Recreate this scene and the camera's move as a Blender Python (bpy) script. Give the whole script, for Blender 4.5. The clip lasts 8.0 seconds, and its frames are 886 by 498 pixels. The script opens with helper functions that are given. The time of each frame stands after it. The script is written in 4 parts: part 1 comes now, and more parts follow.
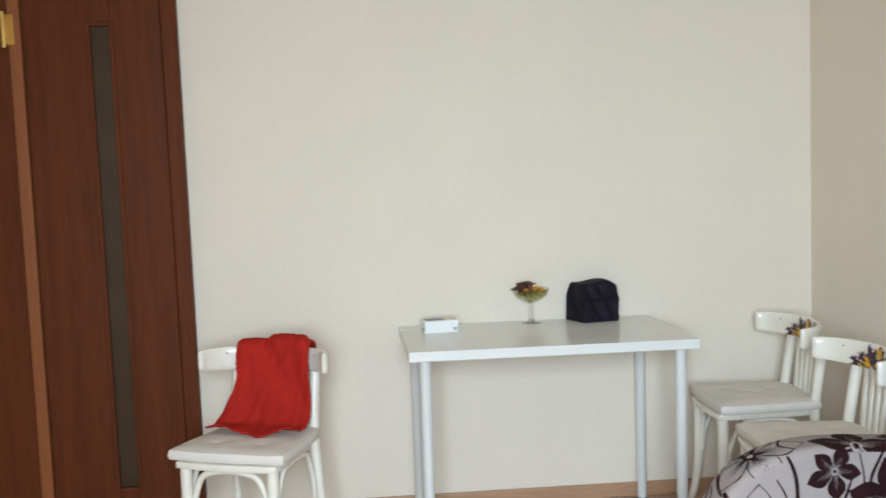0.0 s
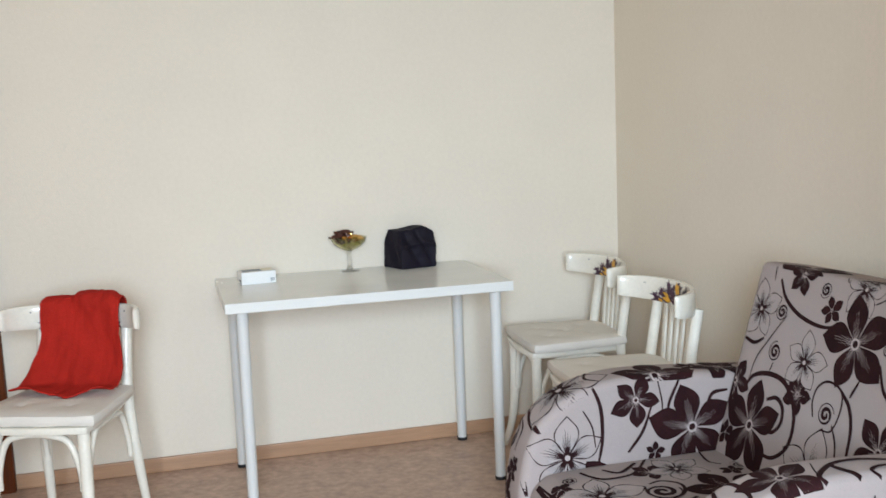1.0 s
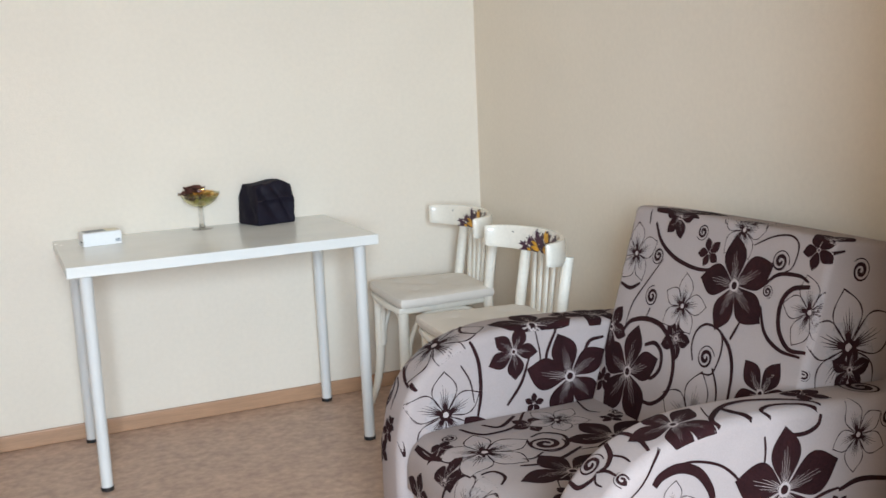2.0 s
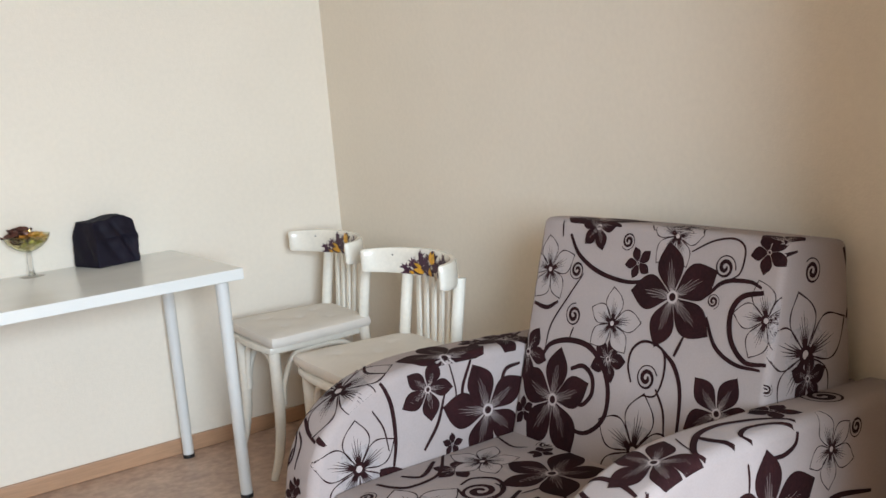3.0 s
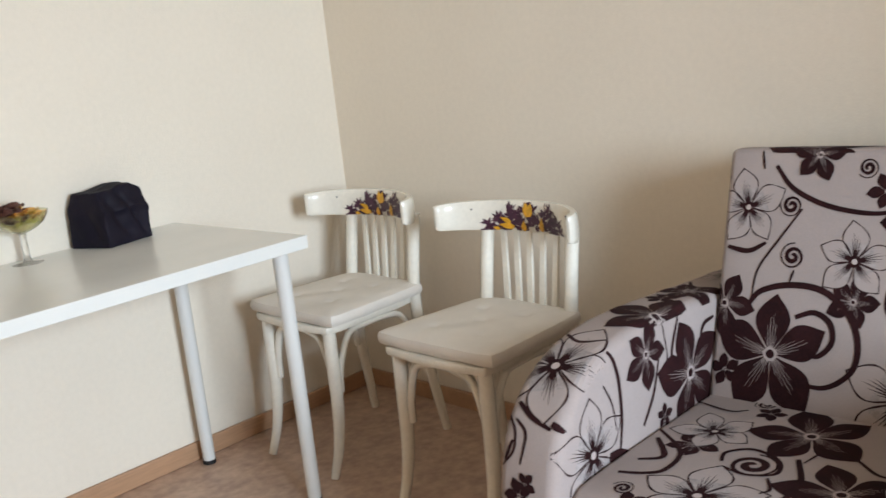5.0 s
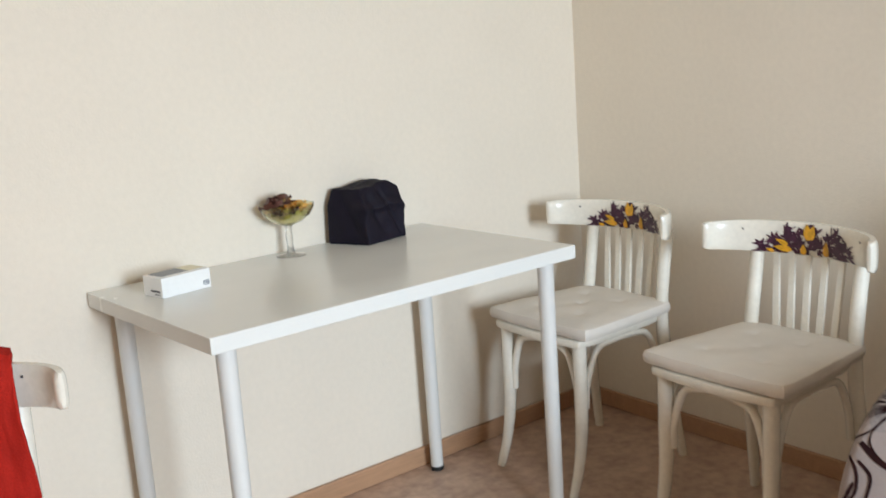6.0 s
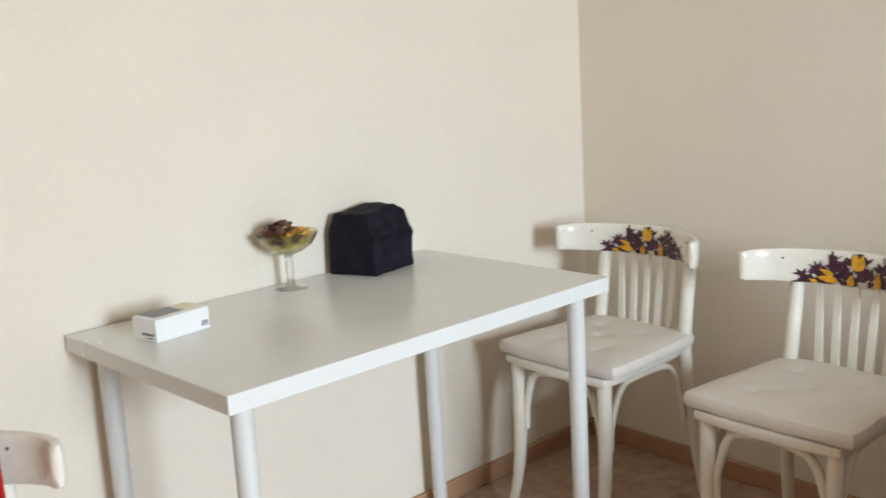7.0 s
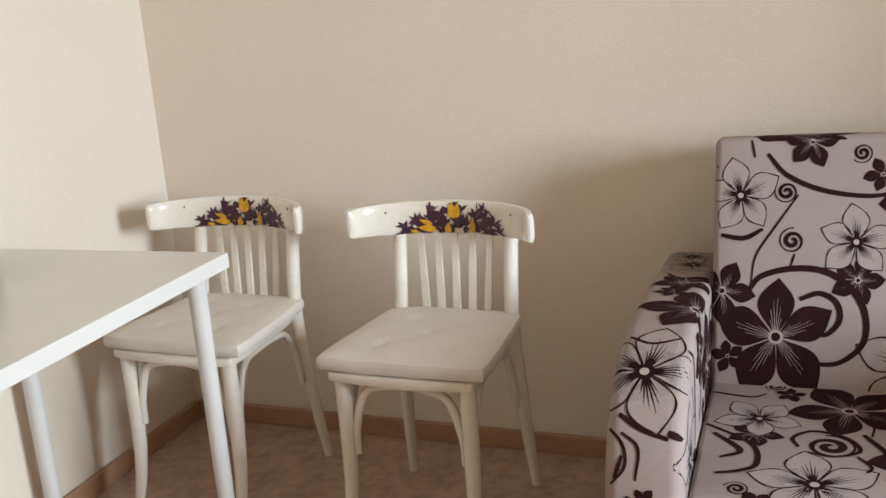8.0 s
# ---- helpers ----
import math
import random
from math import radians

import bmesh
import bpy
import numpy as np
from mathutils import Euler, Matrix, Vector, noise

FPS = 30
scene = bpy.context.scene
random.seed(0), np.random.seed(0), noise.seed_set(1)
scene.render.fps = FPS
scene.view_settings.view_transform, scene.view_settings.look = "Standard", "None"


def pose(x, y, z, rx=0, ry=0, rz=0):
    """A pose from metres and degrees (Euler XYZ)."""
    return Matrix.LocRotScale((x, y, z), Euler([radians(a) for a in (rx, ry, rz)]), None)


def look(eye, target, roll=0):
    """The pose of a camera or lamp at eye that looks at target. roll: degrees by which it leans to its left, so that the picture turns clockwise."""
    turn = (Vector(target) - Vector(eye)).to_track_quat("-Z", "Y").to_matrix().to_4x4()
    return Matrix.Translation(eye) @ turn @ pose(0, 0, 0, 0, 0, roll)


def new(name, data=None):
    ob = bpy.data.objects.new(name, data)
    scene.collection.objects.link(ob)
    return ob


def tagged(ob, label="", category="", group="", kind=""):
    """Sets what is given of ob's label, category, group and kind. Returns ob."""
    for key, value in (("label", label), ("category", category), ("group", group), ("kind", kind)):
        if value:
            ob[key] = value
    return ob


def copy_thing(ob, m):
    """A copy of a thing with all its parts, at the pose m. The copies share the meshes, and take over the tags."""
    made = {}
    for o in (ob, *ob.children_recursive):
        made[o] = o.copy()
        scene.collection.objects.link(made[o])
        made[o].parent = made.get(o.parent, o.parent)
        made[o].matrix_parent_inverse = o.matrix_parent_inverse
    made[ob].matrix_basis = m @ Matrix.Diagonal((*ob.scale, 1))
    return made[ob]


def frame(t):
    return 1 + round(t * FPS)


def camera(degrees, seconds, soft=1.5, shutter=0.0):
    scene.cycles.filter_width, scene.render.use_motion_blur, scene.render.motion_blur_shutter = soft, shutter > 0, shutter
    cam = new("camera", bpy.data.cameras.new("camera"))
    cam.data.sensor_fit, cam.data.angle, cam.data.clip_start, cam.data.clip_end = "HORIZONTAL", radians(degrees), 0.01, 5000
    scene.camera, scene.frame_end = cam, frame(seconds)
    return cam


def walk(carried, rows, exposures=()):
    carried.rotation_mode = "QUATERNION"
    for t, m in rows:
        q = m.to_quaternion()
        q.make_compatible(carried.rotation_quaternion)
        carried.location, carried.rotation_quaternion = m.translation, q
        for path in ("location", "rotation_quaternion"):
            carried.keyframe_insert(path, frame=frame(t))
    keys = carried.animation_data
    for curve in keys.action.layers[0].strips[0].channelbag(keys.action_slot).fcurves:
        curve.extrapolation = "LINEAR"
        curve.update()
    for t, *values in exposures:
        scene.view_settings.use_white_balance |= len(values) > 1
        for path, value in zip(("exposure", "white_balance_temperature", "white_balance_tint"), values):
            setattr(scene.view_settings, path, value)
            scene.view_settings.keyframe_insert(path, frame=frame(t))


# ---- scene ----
cam = camera(47.0, 8.0, shutter=0.2)
PATH = [
    (0, (-1.872, -3.939, 1.312), (-1.681, -1.953, 1.167), -1.8),
    (0.3, (-1.88, -3.948, 1.325), (-1.532, -1.985, 1.173), -1.9),
    (0.5, (-1.865, -3.96, 1.317), (-1.472, -2.006, 1.16), -2.0),
    (1, (-1.84, -3.944, 1.297), (-1.32, -2.029, 1.046), -2.2),
    (1.5, (-1.849, -3.888, 1.284), (-1.196, -2.021, 0.984), -2.3),
    (2, (-1.848, -3.792, 1.26), (-1.055, -1.989, 0.916), -2.5),
    (2.2, (-1.837, -3.737, 1.257), (-0.966, -1.965, 0.94), -4.2),
    (3.3, (-1.948, -3.309, 1.238), (-0.728, -1.77, 0.858), -5.0),
    (3.5, (-1.996, -3.217, 1.238), (-0.703, -1.755, 0.802), -5.5),
    (3.7, (-2.036, -3.133, 1.236), (-0.713, -1.716, 0.744), -4.9),
    (4, (-2.069, -3.0, 1.206), (-0.695, -1.61, 0.785), -5.0),
    (4.2, (-2.081, -2.908, 1.206), (-0.655, -1.575, 0.772), -5.8),
    (5.3, (-2.391, -2.53, 1.23), (-1.01, -1.152, 0.792), -6.8),
    (5.5, (-2.453, -2.468, 1.242), (-1.129, -1.04, 0.786), -5.9),
    (5.8, (-2.493, -2.37, 1.247), (-1.226, -0.887, 0.807), -3.8),
    (6, (-2.488, -2.304, 1.234), (-1.247, -0.786, 0.841), -4.0),
    (6.3, (-2.48, -2.187, 1.232), (-1.251, -0.643, 0.907), -3.8),
    (6.5, (-2.474, -2.133, 1.257), (-1.25, -0.591, 0.904), -3.5),
    (6.8, (-2.477, -2.038, 1.259), (-1.214, -0.539, 0.862), -2.4),
    (7, (-2.476, -1.979, 1.251), (-1.131, -0.55, 0.866), -3.3),
    (7.2, (-2.488, -1.905, 1.246), (-0.975, -0.656, 0.855), -5.1),
    (7.5, (-2.49, -1.811, 1.261), (-0.763, -0.92, 0.789), -8.0),
    (7.7, (-2.511, -1.783, 1.257), (-0.712, -1.065, 0.759), -6.6),
    (8, (-2.539, -1.777, 1.261), (-0.719, -1.118, 0.754), -4.4),
]
walk(cam, [(t, look(eye, target, roll)) for t, eye, target, roll in PATH], [(0.0, -0.22, 6380, 7), (1.0, -0.15, 6400, 9), (2.0, -0.06, 6400, 10), (4.0, 0.0, 6600, 11), (6.0, -0.04, 6600, 10), (7.0, -0.03, 6600, 10), (8.0, 0.03, 6900, 12)])

# ---- light ----
world = bpy.data.worlds.new("sky")
scene.world = world
world.use_nodes = True
wn = world.node_tree.nodes
sky = wn.new("ShaderNodeTexSky")
sky.sky_type, sky.sun_disc = "NISHITA", False
sky.sun_elevation, sky.sun_rotation = radians(42), radians(40)
world.node_tree.links.new(sky.outputs[0], wn["Background"].inputs[0])
wn["Background"].inputs[1].default_value = 0.12


def window_light(name, x, y, z, width, height, power, colour, turn):
    """An area lamp that fills a window's opening and shines into the room."""
    data = bpy.data.lights.new(name, "AREA")
    data.shape, data.size, data.size_y = "RECTANGLE", width, height
    data.energy, data.color, data.spread = power, colour, radians(130)
    ob = new(name, data)
    ob.matrix_world = pose(x, y, z, 68, 0, turn)
    return ob


window_light("window_daylight", -2.0, -4.93, 1.45, 1.04, 1.24, 107, (0.785, 0.975, 1.165), -16)


# ---- materials ----
def mat(name, colour, rough=0.6, metal=0.0, spread=0.06, scale=8.0, fine=120.0, bump=0.1, bump_scale=None, coat=0.0, tint=None, stretch=(1, 1, 1), spec=0.5):
    """A surface with a broad and a fine variation of its colour, uneven gloss and a light relief."""
    m = bpy.data.materials.new(name)
    m.use_nodes = True
    n, l = m.node_tree.nodes, m.node_tree.links
    b = n["Principled BSDF"]
    co = n.new("ShaderNodeTexCoord")
    mp = n.new("ShaderNodeMapping")
    mp.inputs["Scale"].default_value = stretch
    l.new(co.outputs["Object"], mp.inputs[0])
    big = n.new("ShaderNodeTexNoise")
    big.inputs["Scale"].default_value, big.inputs["Detail"].default_value = scale, 5
    small = n.new("ShaderNodeTexNoise")
    small.inputs["Scale"].default_value, small.inputs["Detail"].default_value = fine, 4
    l.new(mp.outputs[0], big.inputs[0])
    l.new(mp.outputs[0], small.inputs[0])
    add = n.new("ShaderNodeMath")
    add.operation = "MULTIPLY_ADD"
    add.inputs[1].default_value = 0.5
    half = n.new("ShaderNodeMath")
    half.operation = "MULTIPLY"
    half.inputs[1].default_value = 0.5
    l.new(small.outputs[0], half.inputs[0])
    l.new(big.outputs[0], add.inputs[0])
    l.new(half.outputs[0], add.inputs[2])
    ramp = n.new("ShaderNodeValToRGB")
    other = tint or colour
    ramp.color_ramp.elements[0].position, ramp.color_ramp.elements[1].position = 0.36, 0.64
    ramp.color_ramp.elements[0].color = (*[max(0, c * (1 - spread)) for c in other], 1)
    ramp.color_ramp.elements[1].color = (*[min(1, c * (1 + spread)) for c in colour], 1)
    l.new(add.outputs[0], ramp.inputs[0])
    l.new(ramp.outputs[0], b.inputs["Base Color"])
    r = n.new("ShaderNodeMapRange")
    r.inputs["To Min"].default_value, r.inputs["To Max"].default_value = max(0.02, rough - 0.08), min(1, rough + 0.08)
    l.new(big.outputs[0], r.inputs[0])
    l.new(r.outputs[0], b.inputs["Roughness"])
    b.inputs["Metallic"].default_value = metal
    b.inputs["Coat Weight"].default_value = coat
    b.inputs["Specular IOR Level"].default_value = spec
    if bump:
        bp = n.new("ShaderNodeBump")
        bp.inputs["Strength"].default_value, bp.inputs["Distance"].default_value = bump, 0.002
        src = small
        if bump_scale:
            src = n.new("ShaderNodeTexNoise")
            src.inputs["Scale"].default_value, src.inputs["Detail"].default_value = bump_scale, 3
            l.new(mp.outputs[0], src.inputs[0])
        l.new(src.outputs[0], bp.inputs["Height"])
        l.new(bp.outputs[0], b.inputs["Normal"])
    return m


def glass_mat(name, colour, rough=0.02, alpha=0.8):
    m = bpy.data.materials.new(name)
    m.use_nodes = True
    b = m.node_tree.nodes["Principled BSDF"]
    b.inputs["Base Color"].default_value = (*colour, 1)
    b.inputs["Roughness"].default_value = rough
    b.inputs["Transmission Weight"].default_value = 1.0
    b.inputs["IOR"].default_value = 1.48
    b.inputs["Alpha"].default_value = alpha
    return m


# tan for the unseen walls, picked to warm the light they bounce
TAN_BOUNCE = mat("tan_bounce_wall", (0.75, 0.55, 0.345), 0.8, spread=0.04, scale=3, fine=60, bump=0.3, bump_scale=160, spec=0.25)
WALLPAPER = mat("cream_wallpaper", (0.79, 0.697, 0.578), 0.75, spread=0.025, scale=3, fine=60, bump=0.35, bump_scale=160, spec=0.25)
CEILING = mat("cream_ceiling_paint", (0.76, 0.68, 0.57), 0.8, spread=0.02, bump=0.1)
FLOOR = mat("mottled_beige_linoleum", (0.52, 0.352, 0.258), 0.42, spread=0.10, scale=13, fine=34, bump=0.08, tint=(0.40, 0.255, 0.182))
BASEBOARD = mat("brown_wood_laminate", (0.43, 0.245, 0.14), 0.4, spread=0.12, scale=6, fine=40, bump=0.1, stretch=(0.4, 6, 6))
TABLE_TOP = mat("white_satin_laminate", (0.76, 0.745, 0.70), 0.24, spread=0.012, scale=5, fine=200, bump=0.03)
TABLE_LEG = mat("white_powder_coated_steel", (0.69, 0.672, 0.635), 0.32, spread=0.02, fine=250, bump=0.05)
RUBBER = mat("black_plastic_foot", (0.015, 0.015, 0.016), 0.5, spread=0.1)
CHAIR_PAINT = mat("cream_white_gloss_paint", (0.80, 0.74, 0.635), 0.22, spread=0.05, scale=14, fine=90, bump=0.1, bump_scale=70, coat=0.3)
CUSHION = mat("off_white_cotton", (0.73, 0.665, 0.59), 0.9, spread=0.05, scale=14, fine=400, bump=0.3, bump_scale=500)
VIOLET = mat("violet_print", (0.065, 0.020, 0.042), 0.4, spread=0.5, scale=60, fine=200, bump=0)
YELLOW = mat("yellow_print", (0.72, 0.36, 0.02), 0.4, spread=0.25, scale=60, fine=200, bump=0)
FABRIC = mat("white_cotton_upholstery", (0.345, 0.283, 0.262), 0.85, spread=0.05, scale=10, fine=300, bump=0.3, bump_scale=420, spec=0.1)
DARK_PRINT = mat("dark_brown_fabric_print", (0.022, 0.0065, 0.007), 0.8, spread=0.35, scale=20, fine=250, bump=0.2, spec=0.12)
LIGHT_PRINT = mat("pale_vein_fabric_print", (0.42, 0.345, 0.32), 0.85, spread=0.1, fine=250, bump=0, spec=0.1)
PETAL_FILL = mat("white_petal_fabric_print", (0.358, 0.295, 0.274), 0.85, spread=0.05, scale=10, fine=300, bump=0.2, spec=0.1)
GREY_PRINT = mat("grey_brown_fabric_print", (0.315, 0.270, 0.257), 0.85, spread=0.25, scale=50, fine=250, bump=0, spec=0.1)
NAVY = mat("dark_navy_nylon", (0.0095, 0.0068, 0.0135), 0.66, spread=0.25, scale=12, fine=300, bump=0.35, bump_scale=60, spec=0.18)
ZIP = mat("black_zip_tape", (0.014, 0.012, 0.018), 0.5, spread=0.2, fine=400, bump=0.4)
RED = mat("red_wool_cloth", (0.40, 0.020, 0.013), 0.92, spread=0.16, scale=16, fine=260, bump=0.5, bump_scale=300, spec=0.1)
CARD = mat("white_coated_card", (0.84, 0.825, 0.795), 0.4, spread=0.02, bump=0.02)
CARD_GREY = mat("grey_printed_card", (0.22, 0.23, 0.25), 0.45, spread=0.1, bump=0)
CARD_YELLOW = mat("pale_yellow_printed_card", (0.78, 0.70, 0.50), 0.45, spread=0.1, bump=0)
INK = mat("dark_grey_ink", (0.06, 0.06, 0.07), 0.5, spread=0.1, bump=0)
GLASS = glass_mat("clear_glass", (0.97, 0.98, 0.97))
GLASS_AMBER = glass_mat("olive_amber_glass", (0.90, 0.87, 0.56))
FROSTED = mat("grey_brown_frosted_glass", (0.062, 0.034, 0.015), 0.45, spread=0.15, bump=0.1, spec=0.15)
GOLD = mat("gold_foil", (0.80, 0.52, 0.17), 0.22, metal=0.9, spread=0.25, scale=60, bump=0.6, bump_scale=160)
GREEN_FOIL = mat("olive_green_foil", (0.42, 0.42, 0.10), 0.28, metal=0.6, spread=0.35, scale=60, bump=0.6, bump_scale=160)
BROWN_FOIL = mat("brown_foil", (0.11, 0.045, 0.035), 0.25, metal=0.5, spread=0.35, scale=60, bump=0.6, bump_scale=160)
BRASS = mat("polished_brass", (0.80, 0.56, 0.20), 0.2, metal=1.0, spread=0.1)
DOOR_WOOD = mat("red_brown_wood_veneer", (0.105, 0.026, 0.0065), 0.55, spread=0.24, scale=3, fine=22, bump=0.12, stretch=(9, 9, 0.35), spec=0.12)
DOOR_EDGE = mat("orange_brown_wood_veneer", (0.25, 0.076, 0.022), 0.45, spread=0.15, scale=3, fine=22, bump=0.1, stretch=(9, 9, 0.35), spec=0.3)
WHITE_PVC = mat("white_window_plastic", (0.8, 0.8, 0.8), 0.3, spread=0.02, bump=0.02)


# ---- mesh helpers ----
def thing(name, place=None, label="", category="", group=""):
    ob = new(name)
    ob.matrix_world = place or Matrix()
    return tagged(ob, label, category, group)


def part(name, bm, material, parent=None, label="", smooth=True):
    """Links a bmesh as one mesh object; material may be a list of slots."""
    me = bpy.data.meshes.new(name)
    bmesh.ops.recalc_face_normals(bm, faces=bm.faces)
    for f in bm.faces:
        f.smooth = smooth
    bm.to_mesh(me)
    bm.free()
    for m in material if isinstance(material, (list, tuple)) else [material]:
        me.materials.append(m)
    if smooth:
        me.set_sharp_from_angle(angle=radians(40))
    ob = new(name, me)
    ob.parent = parent
    if label:
        ob["label"] = label
    return ob


def box(x0, x1, y0, y1, z0, z1, bevel=0.0, segs=2, bm=None):
    bm = bm or bmesh.new()
    vs = [bm.verts.new((x, y, z)) for x in (x0, x1) for y in (y0, y1) for z in (z0, z1)]
    quads = ((0, 1, 3, 2), (4, 6, 7, 5), (0, 4, 5, 1), (2, 3, 7, 6), (0, 2, 6, 4), (1, 5, 7, 3))
    fs = [bm.faces.new([vs[i] for i in q]) for q in quads]
    if bevel:
        es = list({e for f in fs for e in f.edges})
        bmesh.ops.bevel(bm, geom=es, offset=bevel, segments=segs, profile=0.5, affect="EDGES")
    return bm


def tube(points, radius, sides=12, bm=None, caps=True):
    """A round bar along points; radius is one number or one for each point."""
    bm = bm or bmesh.new()
    pts = [Vector(p) for p in points]
    rad = radius if isinstance(radius, (list, tuple)) else [radius] * len(pts)
    rings, side = [], None
    for i, p in enumerate(pts):
        d = (pts[min(i + 1, len(pts) - 1)] - pts[max(i - 1, 0)]).normalized()
        if side is None:
            side = d.orthogonal().normalized()
        side = (side - d * side.dot(d)).normalized()
        up = d.cross(side)
        rings.append([bm.verts.new(p + rad[i] * (side * math.cos(a) + up * math.sin(a))) for a in (2 * math.pi * k / sides for k in range(sides))])
    for a, b in zip(rings, rings[1:]):
        for k in range(sides):
            bm.faces.new((a[k], a[(k + 1) % sides], b[(k + 1) % sides], b[k]))
    if caps:
        bm.faces.new(rings[0][::-1])
        bm.faces.new(rings[-1])
    return bm


def spline(points, steps=6):
    """A smooth line through the points (Catmull-Rom)."""
    p = [Vector(q) for q in points]
    p = [2 * p[0] - p[1], *p, 2 * p[-1] - p[-2]]
    out = []
    for a, b, c, d in zip(p, p[1:], p[2:], p[3:]):
        for k in range(steps):
            t = k / steps
            out.append(0.5 * (2 * b + (c - a) * t + (2 * a - 5 * b + 4 * c - d) * t * t + (3 * b - a - 3 * c + d) * t ** 3))
    return out + [p[-2]]


def lathe(profile, sides=32, bm=None):
    """Turns (radius, z) pairs round the z axis."""
    bm = bm or bmesh.new()
    rings = [[bm.verts.new((r * math.cos(2 * math.pi * k / sides), r * math.sin(2 * math.pi * k / sides), z)) for k in range(sides)] for r, z in profile]
    for a, b in zip(rings, rings[1:]):
        for k in range(sides):
            bm.faces.new((a[k], a[(k + 1) % sides], b[(k + 1) % sides], b[k]))
    for ring in (rings[0], rings[-1]):
        bm.faces.new(ring)
    return bm


def soft_block(shape, nx=14, ny=14, nz=5, bm=None):
    """A closed block whose surface points come from shape(u, v, w), each from -1 to 1."""
    bm = bm or bmesh.new()
    verts = {}

    def at(i, j, k):
        if (i, j, k) not in verts:
            verts[i, j, k] = bm.verts.new(shape(2 * i / nx - 1, 2 * j / ny - 1, 2 * k / nz - 1))
        return verts[i, j, k]

    for i in range(nx):
        for j in range(ny):
            for k in (0, nz):
                bm.faces.new((at(i, j, k), at(i + 1, j, k), at(i + 1, j + 1, k), at(i, j + 1, k)))
    for i in range(nx):
        for k in range(nz):
            for j in (0, ny):
                bm.faces.new((at(i, j, k), at(i + 1, j, k), at(i + 1, j, k + 1), at(i, j, k + 1)))
    for j in range(ny):
        for k in range(nz):
            for i in (0, nx):
                bm.faces.new((at(i, j, k), at(i, j + 1, k), at(i, j + 1, k + 1), at(i, j, k + 1)))
    bmesh.ops.recalc_face_normals(bm, faces=bm.faces)
    return bm


def prism(outline, y0, y1, bevel=0.0, segs=4):
    """Extrudes an outline in the xz plane from y0 to y1, with rounded rims."""
    bm = bmesh.new()
    a = [bm.verts.new((x, y0, z)) for x, z in outline]
    b = [bm.verts.new((x, y1, z)) for x, z in outline]
    n = len(outline)
    caps = [bm.faces.new(a), bm.faces.new(b[::-1])]
    for i in range(n):
        bm.faces.new((a[i], a[(i + 1) % n], b[(i + 1) % n], b[i]))
    bmesh.ops.recalc_face_normals(bm, faces=bm.faces)
    if bevel:
        es = list({e for f in caps for e in f.edges})
        bmesh.ops.bevel(bm, geom=es, offset=bevel, segments=segs, profile=0.5, affect="EDGES")
    return bm


# ---- the room ----
LEFT, BACK, TOP = -3.9, -5.0, 2.6


def structure(name, bm, material, label="", smooth=False):
    return tagged(part(name, bm, material, None, label, smooth), kind="structure")


structure("floor", box(LEFT - 0.2, 0.2, BACK - 0.2, 0.2, -0.12, 0), FLOOR, "mottled beige brown linoleum floor")
structure("ceiling", box(LEFT - 0.2, 0.2, BACK - 0.2, 0.2, TOP, TOP + 0.12), CEILING, "plain cream ceiling")
DOOR_L, DOOR_R, DOOR_T = -3.262, -2.475, 2.06
bm = box(DOOR_R, 0.2, 0, 0.2, 0, TOP)
box(LEFT - 0.2, DOOR_L, 0, 0.2, 0, TOP, bm=bm)
box(DOOR_L, DOOR_R, 0, 0.2, DOOR_T, TOP, bm=bm)
structure("wall_north", bm, WALLPAPER, "cream textured wallpaper wall behind the table")
# the room's corner is not quite square
EAST_TURN = Matrix.Rotation(radians(-2.75), 4, "Z")
structure("wall_east", box(0, 0.4, BACK - 0.2, 0, 0, TOP), WALLPAPER, "cream textured wallpaper wall behind the chairs").matrix_world = EAST_TURN
# unseen; its tan only warms the bounce on the east wall
structure("wall_west", box(LEFT - 0.2, LEFT, BACK - 0.2, 0, 0, TOP), TAN_BOUNCE, "unseen wall closing the room, tan to warm the bounced light")
# added out of view to cut the daylight on the east wall
structure("wall_return", box(-0.765, -0.13, BACK, -2.91, 0, TOP), WALLPAPER, "added unseen cream wall block that shades the east wall")
WX0, WX1, WZ0, WZ1 = -2.55, -1.45, 0.8, 2.1
bm = box(LEFT, WX0, BACK - 0.2, BACK, 0, TOP)
box(WX1, 0, BACK - 0.2, BACK, 0, TOP, bm=bm)
box(WX0, WX1, BACK - 0.2, BACK, 0, WZ0, bm=bm)
box(WX0, WX1, BACK - 0.2, BACK, WZ1, TOP, bm=bm)
# also unseen, in the same tan for a warmer bounce
structure("wall_south", bm, TAN_BOUNCE, "unseen wall with the window, tan to warm the bounced light")
win = tagged(new("window_1"), "white plastic window letting in daylight", kind="structure")
bm = bmesh.new()
for x0, x1, z0, z1 in ((WX0, WX0 + 0.06, WZ0, WZ1), (WX1 - 0.06, WX1, WZ0, WZ1), (WX0 + 0.06, WX1 - 0.06, WZ0, WZ0 + 0.06), (WX0 + 0.06, WX1 - 0.06, WZ1 - 0.06, WZ1), (-2.03, -1.97, WZ0 + 0.06, WZ1 - 0.06)):
    box(x0, x1, BACK - 0.14, BACK - 0.08, z0, z1, bm=bm)
part("window_frame", bm, WHITE_PVC, win, smooth=False)


def baseboard(name, x0, x1, y0, y1, label):
    ob = structure(name, box(x0, x1, y0, y1, 0, 0.057, 0.004), BASEBOARD, label)
    return ob


baseboard("baseboard_north", DOOR_R + 0.004, -0.016, -0.015, -0.001, "brown wood laminate baseboard")
